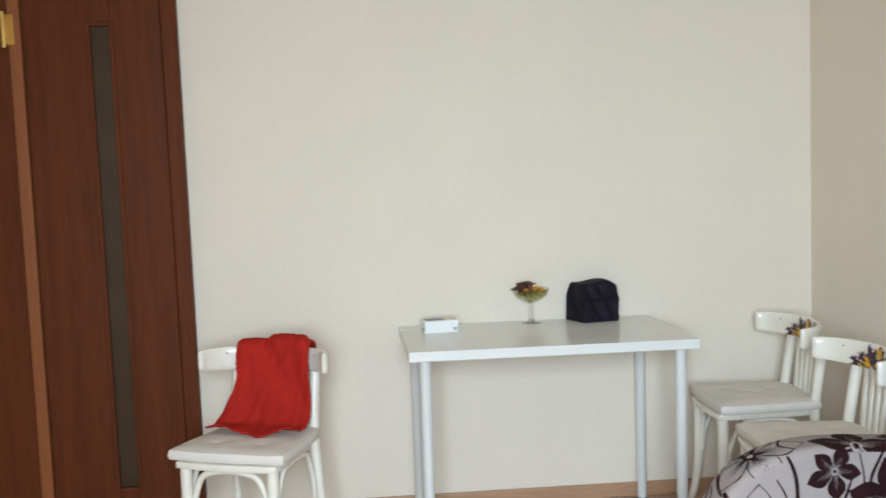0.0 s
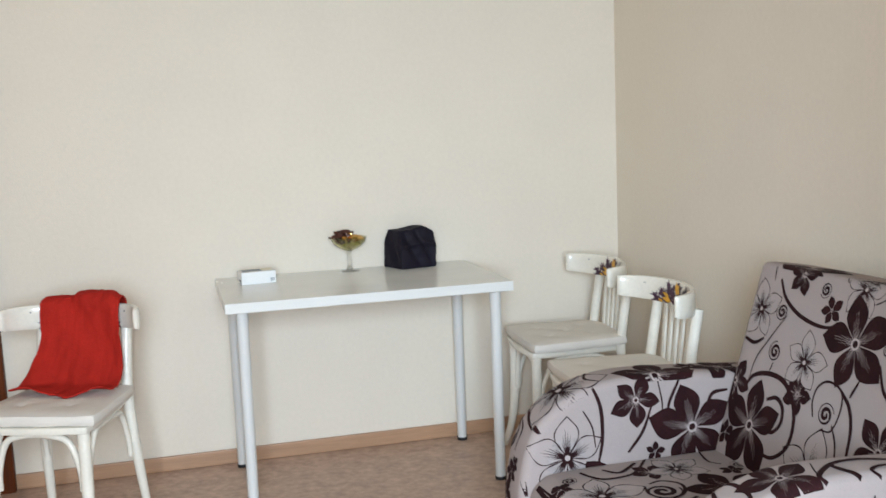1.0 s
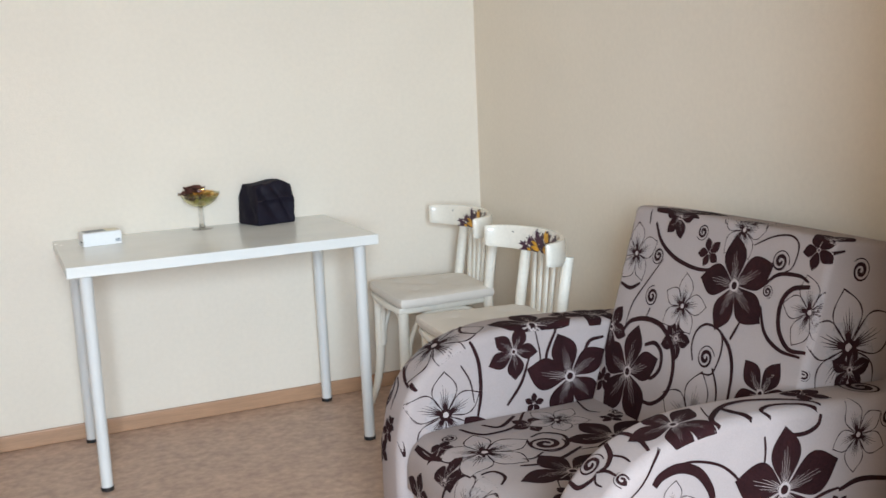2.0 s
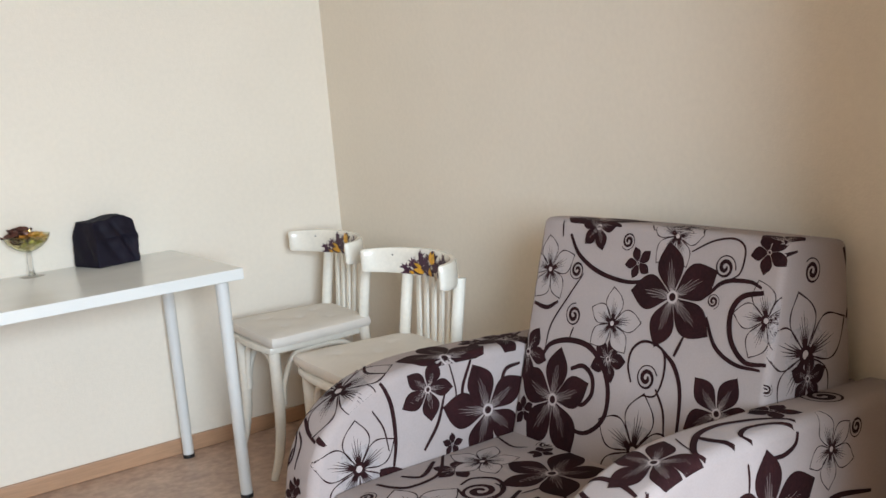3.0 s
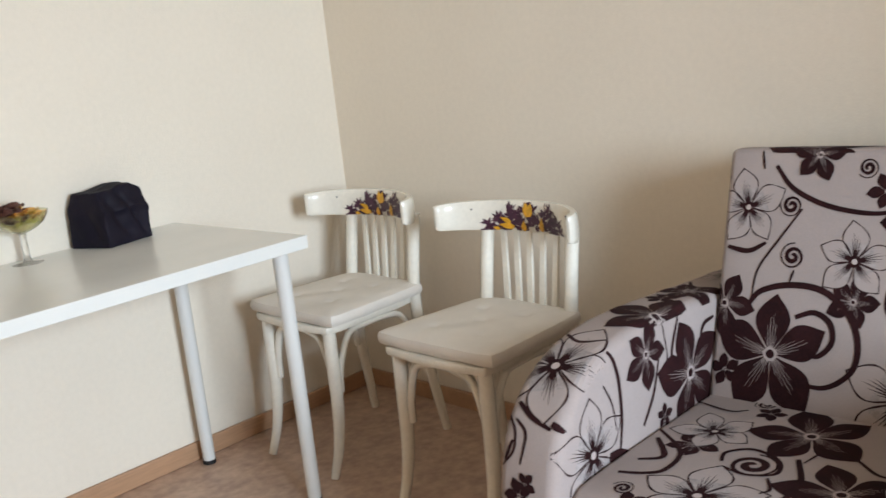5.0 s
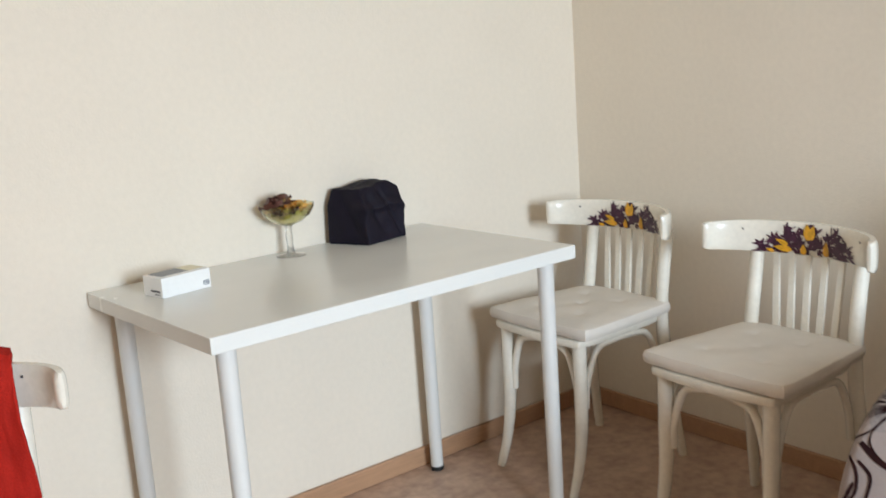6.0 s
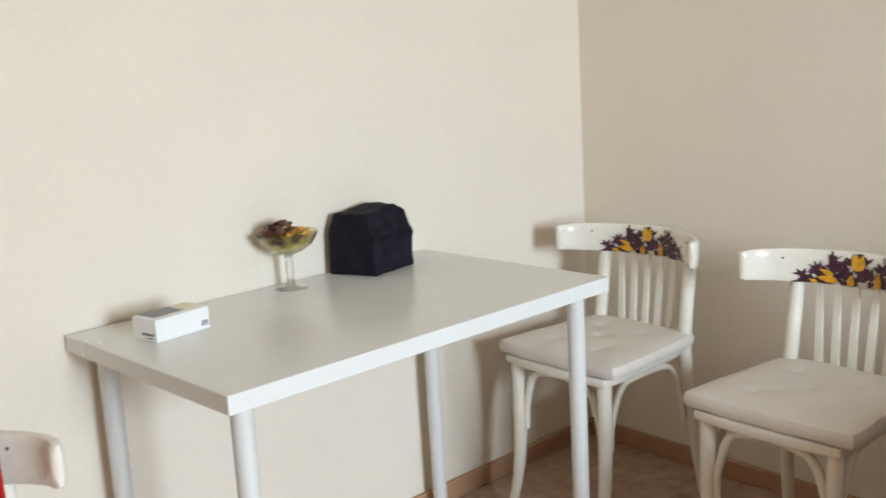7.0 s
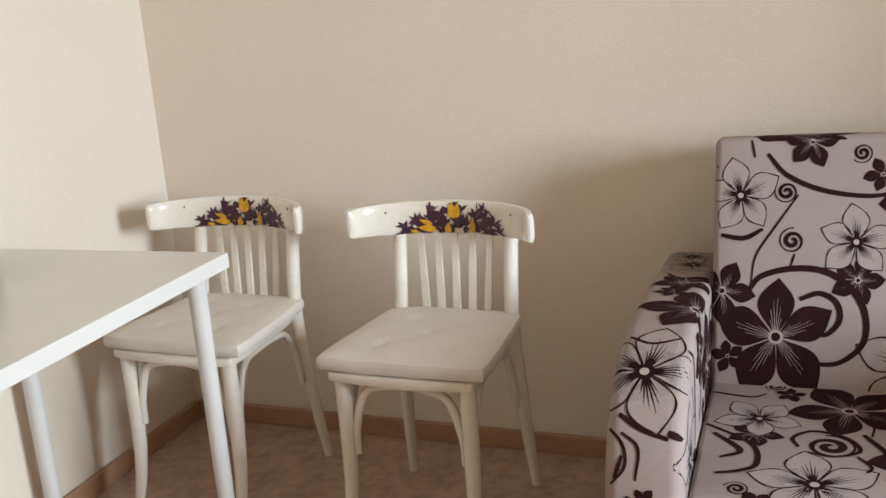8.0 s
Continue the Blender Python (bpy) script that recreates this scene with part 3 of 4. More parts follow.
def build_cloth():
    """A cloth laid over the back rail that falls to the seat and spreads there; in the chair's own frame."""
    bm = bmesh.new()
    path = spline([(0.254, 0, 0.675), (0.252, 0, 0.70), (0.250, 0, 0.725), (0.240, 0, 0.754), (0.216, 0, 0.766), (0.188, 0, 0.752), (0.172, 0, 0.70), (0.150, 0, 0.62), (0.115, 0, 0.545), (0.075, 0, 0.502), (0.03, 0, 0.488), (0.0, 0, 0.484)], 5)
    n, across = len(path), 120
    rows = []
    for i, p in enumerate(path):
        s = i / (n - 1)
        low = max(0.0, (s - 0.55) / 0.45)
        row = []
        for j in range(across + 1):
            q = j / across
            flare = max(0.0, min(1.0, (0.645 - p.z) / 0.14))
            right = -0.146 - 0.006 * math.sin(3 * low) - 0.026 * flare
            left = 0.119 + 0.046 * flare ** 1.3
            y = right + (left - right) * q + 0.004 * math.sin(9 * s + 3 * q) + 0.002 * noise.noise(Vector((s * 22, q * 2, 4.0)))
            fold = 0.013 * math.sin(7.5 * q + 1.5 * s + 0.6) + 0.004 * math.sin(17 * q - 3 * s) * (0.4 + low)
            ribs = 0.0020 * noise.noise(Vector((q * 16 + 5 * s, s * 9, 9.0))) + 0.0014 * noise.noise(Vector((q * 34, s * 24, 3.0)))
            wob = ribs + 0.014 * noise.noise(Vector((q * 4 + 3 * s, s * 7, 2.0))) + 0.0065 * noise.noise(Vector((q * 9 - 4 * s, s * 15, 5.0)))
            x, z = p.x, p.z
            hold = 1 - min(1.0, low * 2.2)
            x += (rail_bend(y)) * max(hold, 0.25)
            side = 1 if s > 0.4 else -1
            x -= side * abs(fold) * (0.5 + 0.9 * low) + (wob if s > 0.42 else 0) * 1.2
            z += (0.016 * math.exp(-((q - 0.37) / 0.28) ** 8) + 0.003 * noise.noise(Vector((q * 17, 3.0, 1.0)))) * hold * (1 if 0.2 < s < 0.5 else 0.6)
            if low > 0.6:
                z += 0.035 * (low - 0.6) * (math.sin(8 * q + 1) + 1) + 0.7 * abs(wob)
                x += 0.02 * math.sin(7 * q + 2) * (low - 0.6)
            row.append(bm.verts.new((x, y, max(z, 0.484))))
        rows.append(row)
    for a, b in zip(rows, rows[1:]):
        for j in range(across):
            bm.faces.new((a[j], a[j + 1], b[j + 1], b[j]))
    ob = part("red_cloth", bm, RED)
    ob.matrix_world = third.matrix_basis.copy()
    sol = ob.modifiers.new("thickness", "SOLIDIFY")
    sol.thickness, sol.offset = 0.005, 0
    return tagged(ob, "crumpled red knitted cloth hung over the chair back", "cloth")


build_cloth()


# ---- flower print of the armchair's fabric ----
from mathutils.bvhtree import BVHTree

PARTS = {}
for ob in armchair.children:
    PARTS.setdefault(ob.name.split(".")[0], []).append(ob)


def cover(ob):
    bm = bmesh.new()
    bm.from_mesh(ob.data)
    tree = BVHTree.FromBMesh(bm)
    bm.free()
    return tree


LEFT_ARM, RIGHT_ARM = sorted(PARTS["armrest"], key=lambda o: -o.data.vertices[0].co.y)
# panel: the part, the origin, the two directions of the cloth, the side that it shows
SLOPE = Vector((0.1436, 0, 0.495)).normalized()
PANELS = {
    "back": (PARTS["backrest"][0], (-0.472, -1.925, 0.40), (0, 1, 0), SLOPE, (-0.960, 0, 0.279)),
    "side": (PARTS["backrest"][0], (-0.40, -2.276, 0.40), (1, 0, 0), (0, 0, 1), (0, -1, 0)),
    "top": (PARTS["backrest"][0], (-0.33, -1.935, 0.892), (0, 1, 0), (1, 0, 0), (0, 0, 1)),
    "seat": (PARTS["seat"][0], (-0.40, -1.925, 0.405), (0, 1, 0), (-1, 0, 0), (0, 0, 1)),
    "inner": (LEFT_ARM, (-0.40, -1.592, 0.40), (-1, 0, 0), (0, 0, 1), (0, -1, 0)),
    "outer": (RIGHT_ARM, (-0.40, -2.405, 0.40), (-1, 0, 0), (0, 0, 1), (0, -1, 0)),
    "seat_front": (PARTS["seat"][0], (-1.0, -1.925, 0.30), (0, -1, 0), (0, 0, 1), (-1, 0, 0)),
    "left_top": (LEFT_ARM, (0, -1.527, 0), None, None, None),
    "right_top": (RIGHT_ARM, (0, -2.3385, 0), None, None, None),
}
TREES = {ob: cover(ob) for ob in {p[0] for p in PANELS.values()}}
BED = [None]
HEART = [None]
layers = {}


def on_cloth(name, u, v, lift):
    """The place on a panel's cloth at (u, v), or None past its edge."""
    ob, o, du, dv, n = PANELS[name]
    if du is None:
        left, k = u, 0
        while k < len(ARM_LINE) - 2 and left > (ARM_LINE[k + 1] - ARM_LINE[k]).length:
            left -= (ARM_LINE[k + 1] - ARM_LINE[k]).length
            k += 1
        d = (ARM_LINE[k + 1] - ARM_LINE[k]).normalized()
        n = Vector((d.z, 0, -d.x))
        p = ARM_LINE[k] + d * left + Vector((0, o[1] + v, 0))
        if abs(v) > 0.0675:
            return None
    else:
        n = Vector(n)
        p = Vector(o) + Vector(du) * u + Vector(dv) * v
    hit, normal, _, _ = TREES[ob].ray_cast(p + n * 0.06, -n, 0.12)
    if hit is None or abs(normal.dot(n)) < (0.5 if name == "top" else 0.2):
        return None
    return hit + n * ((0.0012 if du is None else 0.0006) + lift)


def cut_to_cloth(name, u, v, lift):
    """As on_cloth, but a point past the edge is drawn in to the edge, towards the motif's heart."""
    p = on_cloth(name, u, v, lift)
    if p or HEART[0] is None or on_cloth(name, *HEART[0], lift) is None:
        return p
    (a, b), out = HEART[0], (u, v)
    for _ in range(9):
        mid = ((a + out[0]) / 2, (b + out[1]) / 2)
        q = on_cloth(name, *mid, lift)
        if q:
            p, a, b = q, *mid
        else:
            out = mid
    return p


def strip(name, rows, slot, lift):
    """Lays a band of cloth print through rows of (u, v) points."""
    bm = BED[0]
    made = []
    for row in rows:
        made.append([(lambda p: bm.verts.new(p) if p else None)(cut_to_cloth(name, u, v, lift)) for u, v in row])
    for a, b in zip(made, made[1:]):
        for i in range(len(a) - 1):
            quad = [a[i], a[i + 1], b[i + 1], b[i]]
            if None not in quad:
                bm.faces.new(quad).material_index = slot


def line(name, pts, widths, slot, lift):
    rows = []
    for i, p in enumerate(pts):
        d = (pts[min(i + 1, len(pts) - 1)] - pts[max(i - 1, 0)]).normalized()
        s = Vector((-d.y, d.x, 0)) * widths[i] / 2
        rows.append([((p + s).x, (p + s).y), ((p - s).x, (p - s).y)])
    strip(name, rows, slot, lift)


def begin(name, heart=None):
    """Starts a printed motif; gives the height at which it lies and the step to its own finer lines."""
    layers[name] = layers.get(name, 0) + 1
    BED[0], HEART[0] = bmesh.new(), heart
    return (0.000004 * layers[name], 0.0004) if PANELS[name][2] is None else (0.00003 * layers[name], 0.00002)


def done(kind, name):
    """Links the motif under the panel that carries it."""
    bm = BED[0]
    bmesh.ops.delete(bm, geom=[v for v in bm.verts if not v.link_faces], context="VERTS")
    if bm.faces:
        part(kind, bm, [DARK_PRINT, LIGHT_PRINT, PETAL_FILL, GREY_PRINT], PANELS[name][0], "", False)


def stroke(name, width, *pts):
    """A printed stem that swells and tapers."""
    line3 = spline([(u, v, 0) for u, v in pts], 7)
    n = len(line3) - 1
    line(name, line3, [width * (0.55 + 0.55 * math.sin(math.pi * min(1, 0.15 + 0.8 * i / n))) for i in range(n + 1)], 0, begin(name)[0])
    done("stem_print", name)


def curl(name, u, v, r, start):
    """A printed spiral that thickens towards its tail."""
    pts, ws = [], []
    for i in range(46):
        s = i / 45
        a = radians(start) + s * 2 * math.pi * 2.1
        rr = r * (0.10 + 0.90 * s)
        pts.append(Vector((u + rr * math.cos(a), v + rr * math.sin(a), 0)))
        ws.append(r * (0.22 + 0.06 * math.sin(5 * s)) * (0.6 + 0.6 * math.sin(math.pi * min(1, 0.2 + s))))
    line(name, pts, ws, 0, begin(name)[0])
    done("curl_print", name)


def petal_rows(u, v, a, length, width, bend, steps=12, cols=4, s0=0.0):
    rows = []
    for k in range(steps + 1):
        s = s0 + (1 - s0) * k / steps
        w = width * (math.sin(math.pi * s ** 1.2) ** 1.1 if 0 < s < 1 else 0.0) / 2 + length * 0.012 * (1 - s)
        aa = a + bend * s * s
        cu, cv = u + length * s * math.cos(aa), v + length * s * math.sin(aa)
        rows.append([(cu - w * q * math.sin(aa), cv + w * q * math.cos(aa)) for q in (2 * c / cols - 1 for c in range(cols + 1))])
    return rows


def disc(name, u, v, r, slot, lift, sides=14):
    strip(name, [[(u + r * f * math.cos(2 * math.pi * k / sides), v + r * f * math.sin(2 * math.pi * k / sides)) for f in (0.02, 0.5, 1)] for k in range(sides + 1)], slot, lift)


def dark_flower(name, u, v, r, turn):
    """Five filled dark petals with pale veins round a dark eye."""
    rnd = random.Random(int(r * 9999 + turn * 7))
    base, step = begin(name, (u, v))
    for k in range(5):
        a = radians(turn + 72 * k) + rnd.uniform(-0.08, 0.08)
        ln = r * (1 if k == 0 else rnd.uniform(0.96, 1.12))
        bend = rnd.uniform(-0.12, 0.12)
        strip(name, petal_rows(u, v, a, ln, ln * rnd.uniform(0.56, 0.64), bend, 26 if r > 0.05 else 12, 12 if r > 0.05 else 4), 0, base)
        if r > 0.05:
            for da, reach in ((-0.36, 0.30), (-0.22, 0.48), (-0.08, 0.62), (0.06, 0.66), (0.20, 0.50), (0.34, 0.32)):
                pts = [Vector((u + ln * s * math.cos(a + da * (1 - 0.5 * s) + bend * s * s), v + ln * s * math.sin(a + da * (1 - 0.5 * s) + bend * s * s), 0)) for s in (0.08 + (reach - 0.08) * i / 7 for i in range(8))]
                line(name, pts, [r * 0.009 * (1 - 0.6 * i / 7) for i in range(8)], 1, base + step)
    disc(name, u, v, r * 0.12, 1, base + 1.4 * step)
    disc(name, u, v, r * 0.075, 0, base + 1.9 * step)
    done("dark_flower_print", name)


def pale_flower(name, u, v, r, turn):
    """Five outlined petals with dark veins that run out of a dark heart."""
    rnd = random.Random(int(r * 9999 + turn * 11))
    base, step = begin(name, (u, v))
    for k in range(5):
        a = radians(turn + 72 * k) + rnd.uniform(-0.1, 0.1)
        ln = r * (1 if k == 0 else rnd.uniform(0.92, 1.1))
        bend = rnd.uniform(-0.15, 0.15)
        rows = petal_rows(u, v, a, ln, ln * rnd.uniform(0.55, 0.66), bend, 22, 6)
        strip(name, rows[:11], 3, base)
        strip(name, rows[10:], 2, base)
        outline = [Vector((*row[0], 0)) for row in rows[2:]] + [Vector((*row[-1], 0)) for row in rows[-2:1:-1]]
        line(name, outline, [max(0.0016, r * 0.028) * (0.7 + 0.5 * math.sin(i * 0.4) ** 2) for i in range(len(outline))], 0, base + step)
        for da, reach in ((-0.30, 0.40), (-0.18, 0.58), (-0.06, 0.70), (0.06, 0.62), (0.18, 0.55), (0.30, 0.38)):
            pts = [Vector((u + ln * s * math.cos(a + da + bend * s * s), v + ln * s * math.sin(a + da + bend * s * s), 0)) for s in (0.05 + (reach - 0.05) * i / 7 for i in range(8))]
            line(name, pts, [r * 0.040 * (1 - 0.9 * i / 7) for i in range(8)], 0, base + step)
    disc(name, u, v, r * 0.15, 0, base + 1.5 * step)
    disc(name, u, v, r * 0.07, 1, base + 2 * step)
    done("pale_flower_print", name)


dark_flower("back", 0.203, 0.107, 0.122, 85)
dark_flower("back", -0.253, 0.175, 0.086, 40)
dark_flower("back", 0.047, 0.227, 0.052, -107)
dark_flower("back", 0.003, 0.440, 0.037, 67)
dark_flower("back", -0.317, 0.492, 0.042, -6)
dark_flower("back", 0.311, 0.199, 0.069, -173)
dark_flower("back", 0.298, 0.063, 0.034, 81)
pale_flower("back", 0.276, 0.399, 0.081, 79)
pale_flower("back", 0.051, 0.304, 0.079, 94)
pale_flower("back", -0.332, 0.366, 0.078, 77)
pale_flower("back", -0.059, 0.055, 0.121, 92)
pale_flower("back", -0.093, 0.505, 0.070, -114)
dark_flower("back", -0.104, 0.381, 0.116, 75)
curl("back", -0.222, 0.454, 0.026, 151)
curl("back", -0.206, 0.386, 0.016, 218)
curl("back", 0.041, 0.484, 0.021, 285)
curl("back", 0.185, 0.406, 0.024, 352)
curl("back", 0.173, 0.305, 0.027, 59)
curl("back", -0.068, 0.208, 0.029, 126)
stroke("back", 0.0095, (0.223, 0.485), (0.185, 0.441), (0.115, 0.409), (0.026, 0.397), (-0.042, 0.409))
stroke("back", 0.0122, (0.257, 0.203), (0.233, 0.231), (0.175, 0.248), (0.110, 0.244), (0.060, 0.210), (0.033, 0.159), (0.037, 0.099), (0.085, 0.058), (0.147, 0.057))
stroke("back", 0.0108, (0.157, 0.186), (0.119, 0.199), (0.087, 0.181), (0.081, 0.144), (0.107, 0.115), (0.133, 0.122))
stroke("back", 0.0040, (0.162, 0.400), (0.206, 0.335), (0.244, 0.274), (0.253, 0.216))
stroke("back", 0.0040, (0.168, 0.278), (0.176, 0.252))
stroke("back", 0.0095, (-0.101, 0.271), (-0.138, 0.242), (-0.161, 0.190), (-0.167, 0.092))
stroke("back", 0.0054, (-0.097, 0.191), (-0.124, 0.151), (-0.135, 0.098))
stroke("back", 0.0054, (-0.028, 0.192), (-0.014, 0.225), (-0.020, 0.261), (-0.052, 0.282), (-0.101, 0.271), (-0.113, 0.227), (-0.099, 0.179), (-0.065, 0.171))
stroke("back", 0.0080, (-0.190, 0.395), (-0.226, 0.426), (-0.283, 0.433), (-0.313, 0.424))
stroke("back", 0.0108, (-0.319, 0.416), (-0.273, 0.403), (-0.252, 0.368), (-0.262, 0.317), (-0.299, 0.283), (-0.345, 0.285))
stroke("back", 0.0080, (-0.196, 0.353), (-0.227, 0.300), (-0.277, 0.275), (-0.335, 0.273))
stroke("back", 0.0040, (-0.136, 0.477), (-0.185, 0.502), (-0.234, 0.511), (-0.263, 0.494), (-0.260, 0.448), (-0.233, 0.429))
stroke("back", 0.0095, (0.314, 0.316), (0.268, 0.310), (0.231, 0.329))
stroke("back", 0.0068, (-0.131, 0.264), (-0.148, 0.306))
stroke("back", 0.0040, (0.248, 0.478), (0.255, 0.515))
stroke("back", 0.0095, (0.337, 0.454), (0.323, 0.461))
dark_flower("top", 0.151, 0.020, 0.110, -67)
pale_flower("top", -0.086, 0.017, 0.083, -1)
dark_flower("top", -0.333, 0.008, 0.063, 10)
pale_flower("side", 0.113, 0.272, 0.124, 86)
curl("side", 0.142, 0.427, 0.027, 93)
stroke("side", 0.0081, (0.242, 0.457), (0.260, 0.377), (0.244, 0.316))
stroke("side", 0.0068, (0.047, 0.453), (0.068, 0.469), (0.100, 0.472))
dark_flower("side", 0.117, 0.224, 0.055, 151)
curl("side", -0.001, 0.230, 0.013, 1)
dark_flower("seat", 0.064, 0.177, 0.120, -134)
dark_flower("seat", 0.231, 0.306, 0.053, 178)
dark_flower("seat", -0.067, 0.369, 0.115, -133)
dark_flower("seat", 0.221, 0.553, 0.034, 18)
dark_flower("seat", 0.172, 0.113, 0.033, -99)
pale_flower("seat", 0.227, 0.237, 0.083, -125)
pale_flower("seat", 0.130, 0.482, 0.118, -156)
curl("seat", 0.102, 0.338, 0.047, 244)
curl("seat", 0.254, 0.516, 0.022, 311)
curl("seat", 0.199, 0.076, 0.023, 18)
curl("seat", 0.076, 0.036, 0.016, 85)
dark_flower("inner", 0.133, 0.073, 0.123, 79)
dark_flower("inner", 0.294, 0.162, 0.069, -173)
dark_flower("inner", 0.241, 0.019, 0.028, 98)
pale_flower("inner", 0.486, 0.032, 0.109, 91)
stroke("inner", 0.0095, (0.411, 0.204), (0.392, 0.148), (0.389, 0.070), (0.400, 0.009))
stroke("inner", 0.0040, (0.441, 0.150), (0.417, 0.105), (0.408, 0.050))
stroke("inner", 0.0095, (0.089, 0.130), (0.071, 0.158), (0.029, 0.163))
stroke("inner", 0.0081, (0.169, 0.207), (0.198, 0.149), (0.204, 0.110))
stroke("inner", 0.0040, (0.231, 0.206), (0.219, 0.142), (0.225, 0.109))
stroke("inner", 0.0216, (0.437, 0.008), (0.401, 0.000), (0.362, -0.019))
stroke("inner", 0.0108, (0.606, -0.011), (0.599, -0.054))
dark_flower("left_top", 0.535, -0.055, 0.115, 26)
dark_flower("left_top", 0.414, 0.004, 0.037, 16)
pale_flower("left_top", 0.783, 0.010, 0.123, -18)
dark_flower("left_top", 0.397, 0.004, 0.030, 45)
pale_flower("left_top", 0.147, -0.012, 0.070, 35)
dark_flower("left_top", 1.011, -0.001, 0.023, 142)
stroke("left_top", 0.0095, (0.869, 0.044), (0.892, 0.006), (0.907, -0.040))
stroke("left_top", 0.0122, (0.896, -0.039), (0.904, -0.062))
stroke("left_top", 0.0054, (0.894, 0.059), (0.920, 0.035), (0.956, 0.030), (0.987, 0.053))
stroke("left_top", 0.0068, (0.976, 0.047), (0.938, 0.035))
dark_flower("left_top", 1.034, 0.012, 0.034, 156)
dark_flower("left_top", 1.086, 0.042, 0.040, -130)
stroke("left_top", 0.0054, (0.900, 0.038), (0.925, 0.009), (0.978, 0.012))
dark_flower("right_top", 0.674, -0.009, 0.080, -65)
dark_flower("right_top", 0.345, 0.020, 0.049, 17)
curl("right_top", 0.836, 0.030, 0.027, 178)
curl("right_top", 0.193, 0.020, 0.043, 19)
curl("right_top", 0.828, -0.056, 0.016, 86)
dark_flower("outer", 0.151, 0.064, 0.126, 92)
pale_flower("outer", -0.037, 0.134, 0.075, -76)
curl("outer", -0.118, 0.154, 0.022, 354)
curl("outer", -0.037, -0.034, 0.020, 61)
dark_flower("outer", 0.013, -0.002, 0.028, 139)
curl("outer", 0.275, 0.064, 0.011, 103)
dark_flower("outer", -0.118, -0.082, 0.070, 61)
dark_flower("seat", -0.16, 0.20, 0.085, 40)
pale_flower("seat", -0.20, 0.37, 0.11, 100)
dark_flower("seat", -0.27, 0.09, 0.05, 10)
dark_flower("seat", -0.168, 0.430, 0.045, 20)
curl("seat", -0.09, 0.10, 0.026, 20)
curl("seat", -0.29, 0.26, 0.028, 200)
dark_flower("seat", -0.24, 0.55, 0.10, 15)
stroke("inner", 0.008, (0.317, 0.026), (0.276, 0.077), (0.251, 0.140))
dark_flower("seat_front", -0.25, -0.02, 0.06, 80)
pale_flower("seat_front", 0.02, 0.04, 0.10, 20)
dark_flower("seat_front", 0.25, 0.06, 0.09, 50)
stroke("seat_front", 0.009, (-0.120, 0.000), (-0.100, 0.060), (-0.050, 0.100))
dark_flower("right_top", 1.02, 0.0, 0.06, 90)
pale_flower("outer", 0.416, 0.081, 0.06, 95)
dark_flower("left_top", 0.33, -0.01, 0.075, 150)
stroke("left_top", 0.008, (0.243, 0.034), (0.283, 0.005), (0.273, -0.036))
stroke("left_top", 0.007, (0.688, 0.047), (0.707, 0.006), (0.688, -0.042))
pale_flower("left_top", 0.06, 0.0, 0.06, 30)
dark_flower("back", 0.136, 0.508, 0.056, -118)
stroke("seat", 0.0110, (0.306, 0.312), (0.255, 0.378), (0.289, 0.411))
stroke("seat", 0.0100, (0.293, 0.470), (0.251, 0.454), (0.225, 0.424), (0.238, 0.347), (0.324, 0.274))
stroke("seat", 0.0080, (0.156, 0.348), (0.165, 0.310), (0.128, 0.277), (0.072, 0.299), (0.053, 0.349), (0.097, 0.376), (0.141, 0.366))
stroke("seat", 0.0110, (0.044, 0.279), (0.008, 0.352), (0.001, 0.406), (0.015, 0.452))
stroke("seat", 0.0120, (0.310, 0.578), (0.239, 0.577), (0.181, 0.568))
stroke("seat", 0.0060, (0.324, 0.120), (0.248, 0.136), (0.217, 0.116))
stroke("seat", 0.0070, (-0.043, 0.236), (-0.094, 0.276), (-0.136, 0.266))
stroke("seat", 0.0050, (0.029, 0.182), (0.023, 0.236), (0.030, 0.288))
stroke("seat", 0.0080, (0.026, 0.543), (0.021, 0.514), (-0.017, 0.507), (-0.048, 0.531))
stroke("seat", 0.0060, (0.058, 0.371), (0.037, 0.407), (0.046, 0.429))
dark_flower("seat", 0.122, 0.592, 0.055, 60)
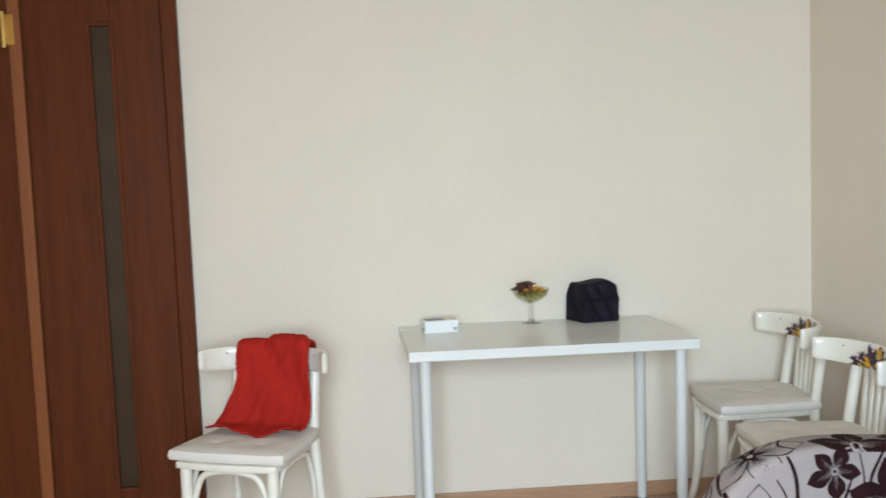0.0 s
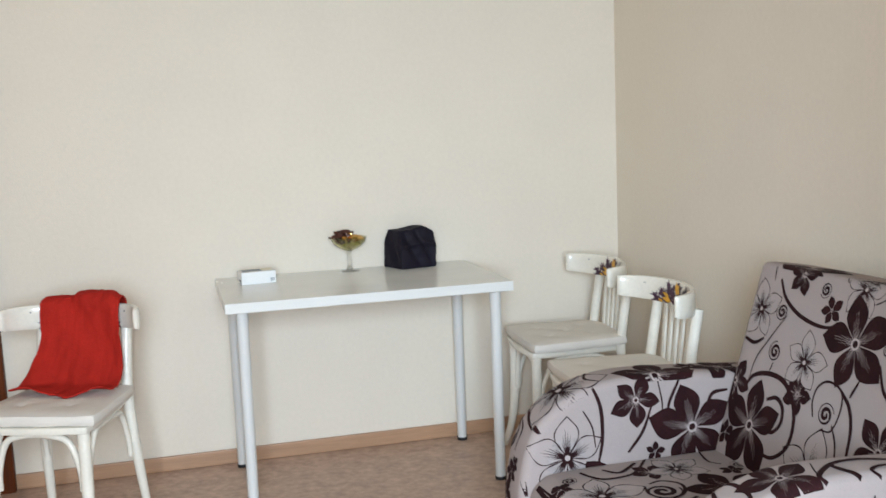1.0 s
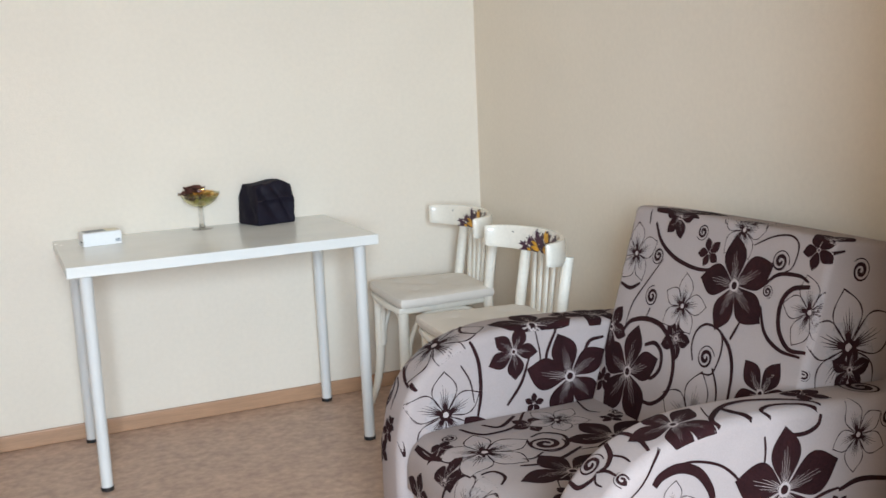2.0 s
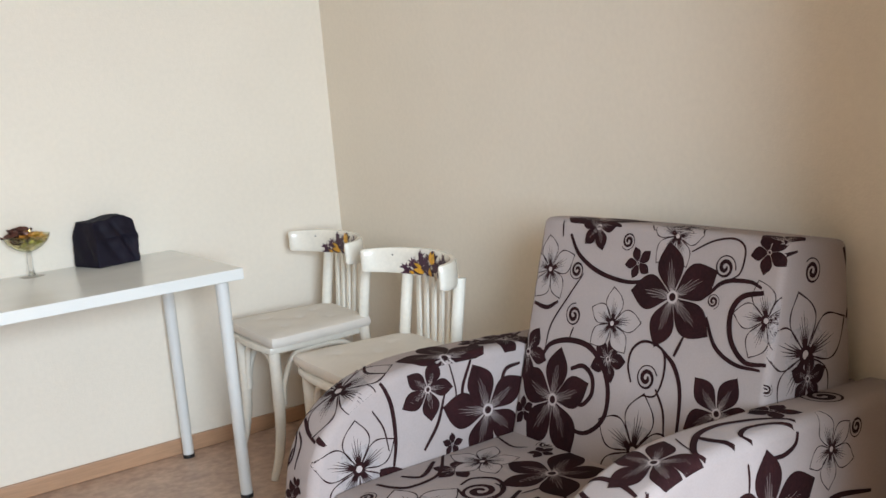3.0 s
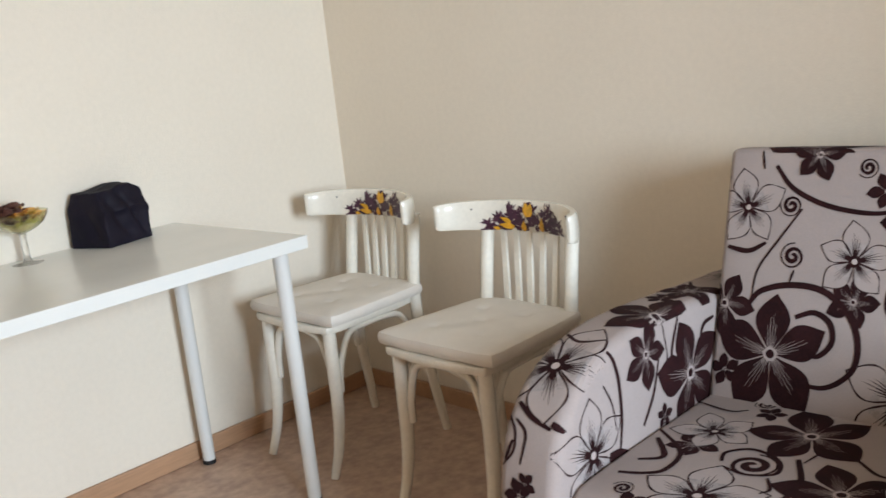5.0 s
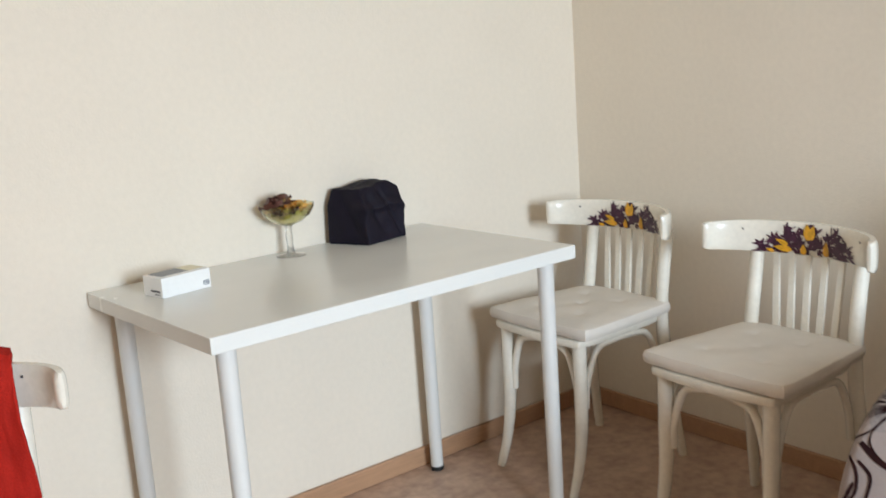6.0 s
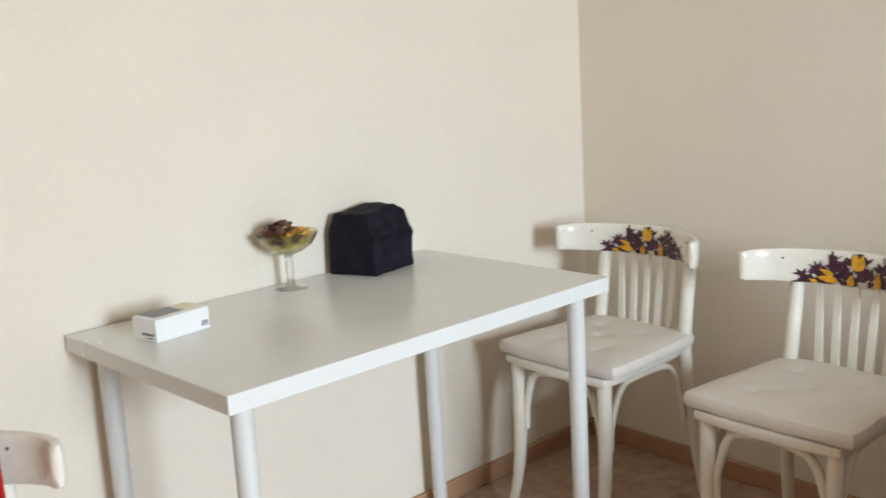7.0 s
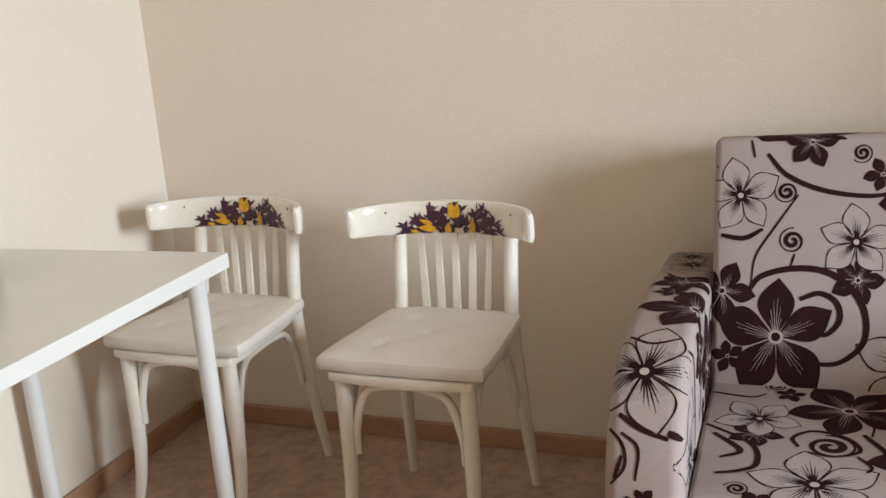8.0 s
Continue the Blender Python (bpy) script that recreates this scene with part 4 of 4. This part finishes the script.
stroke("seat", 0.0090, (-0.086, 0.430), (-0.106, 0.400), (-0.151, 0.391), (-0.188, 0.401))
stroke("right_top", 0.0100, (0.761, 0.059), (0.746, 0.034), (0.745, -0.007), (0.755, -0.046))
stroke("right_top", 0.0100, (0.785, 0.048), (0.801, 0.010), (0.823, -0.006), (0.837, -0.000))
stroke("right_top", 0.0090, (0.880, 0.057), (0.882, 0.019), (0.860, 0.001), (0.846, 0.000))
stroke("right_top", 0.0050, (0.800, 0.007), (0.792, -0.017), (0.793, -0.041))
stroke("right_top", 0.0060, (0.842, 0.004), (0.830, -0.015), (0.828, -0.043))
stroke("right_top", 0.0040, (0.844, 0.003), (0.858, -0.013), (0.858, -0.033))
stroke("right_top", 0.0110, (0.604, -0.057), (0.608, -0.033), (0.548, 0.013), (0.490, 0.025), (0.438, 0.015), (0.389, -0.005), (0.354, -0.037))
stroke("right_top", 0.0090, (0.362, -0.046), (0.408, -0.026), (0.459, -0.017), (0.496, -0.035), (0.483, -0.052))
stroke("right_top", 0.0150, (0.556, 0.004), (0.548, -0.025), (0.530, -0.050))
stroke("right_top", 0.0030, (0.585, 0.027), (0.603, -0.015), (0.610, -0.049))
stroke("right_top", 0.0180, (0.470, -0.048), (0.431, -0.048), (0.391, -0.048))
stroke("outer", 0.0180, (0.453, 0.139), (0.437, 0.154), (0.399, 0.161), (0.357, 0.144), (0.329, 0.107), (0.320, 0.073))
stroke("outer", 0.0050, (0.420, 0.166), (0.366, 0.166), (0.303, 0.144), (0.257, 0.101), (0.244, 0.064), (0.255, 0.031))
stroke("outer", 0.0050, (0.203, 0.179), (0.200, 0.152), (0.202, 0.121))
stroke("outer", 0.0090, (0.063, 0.195), (0.073, 0.174), (0.108, 0.165), (0.155, 0.173))
stroke("outer", 0.0100, (0.012, 0.032), (-0.051, 0.042), (-0.160, 0.018))
stroke("outer", 0.0040, (0.433, 0.201), (0.455, 0.180), (0.479, 0.148), (0.507, 0.127))
stroke("outer", 0.0070, (0.079, 0.027), (0.048, 0.034), (0.012, 0.037))
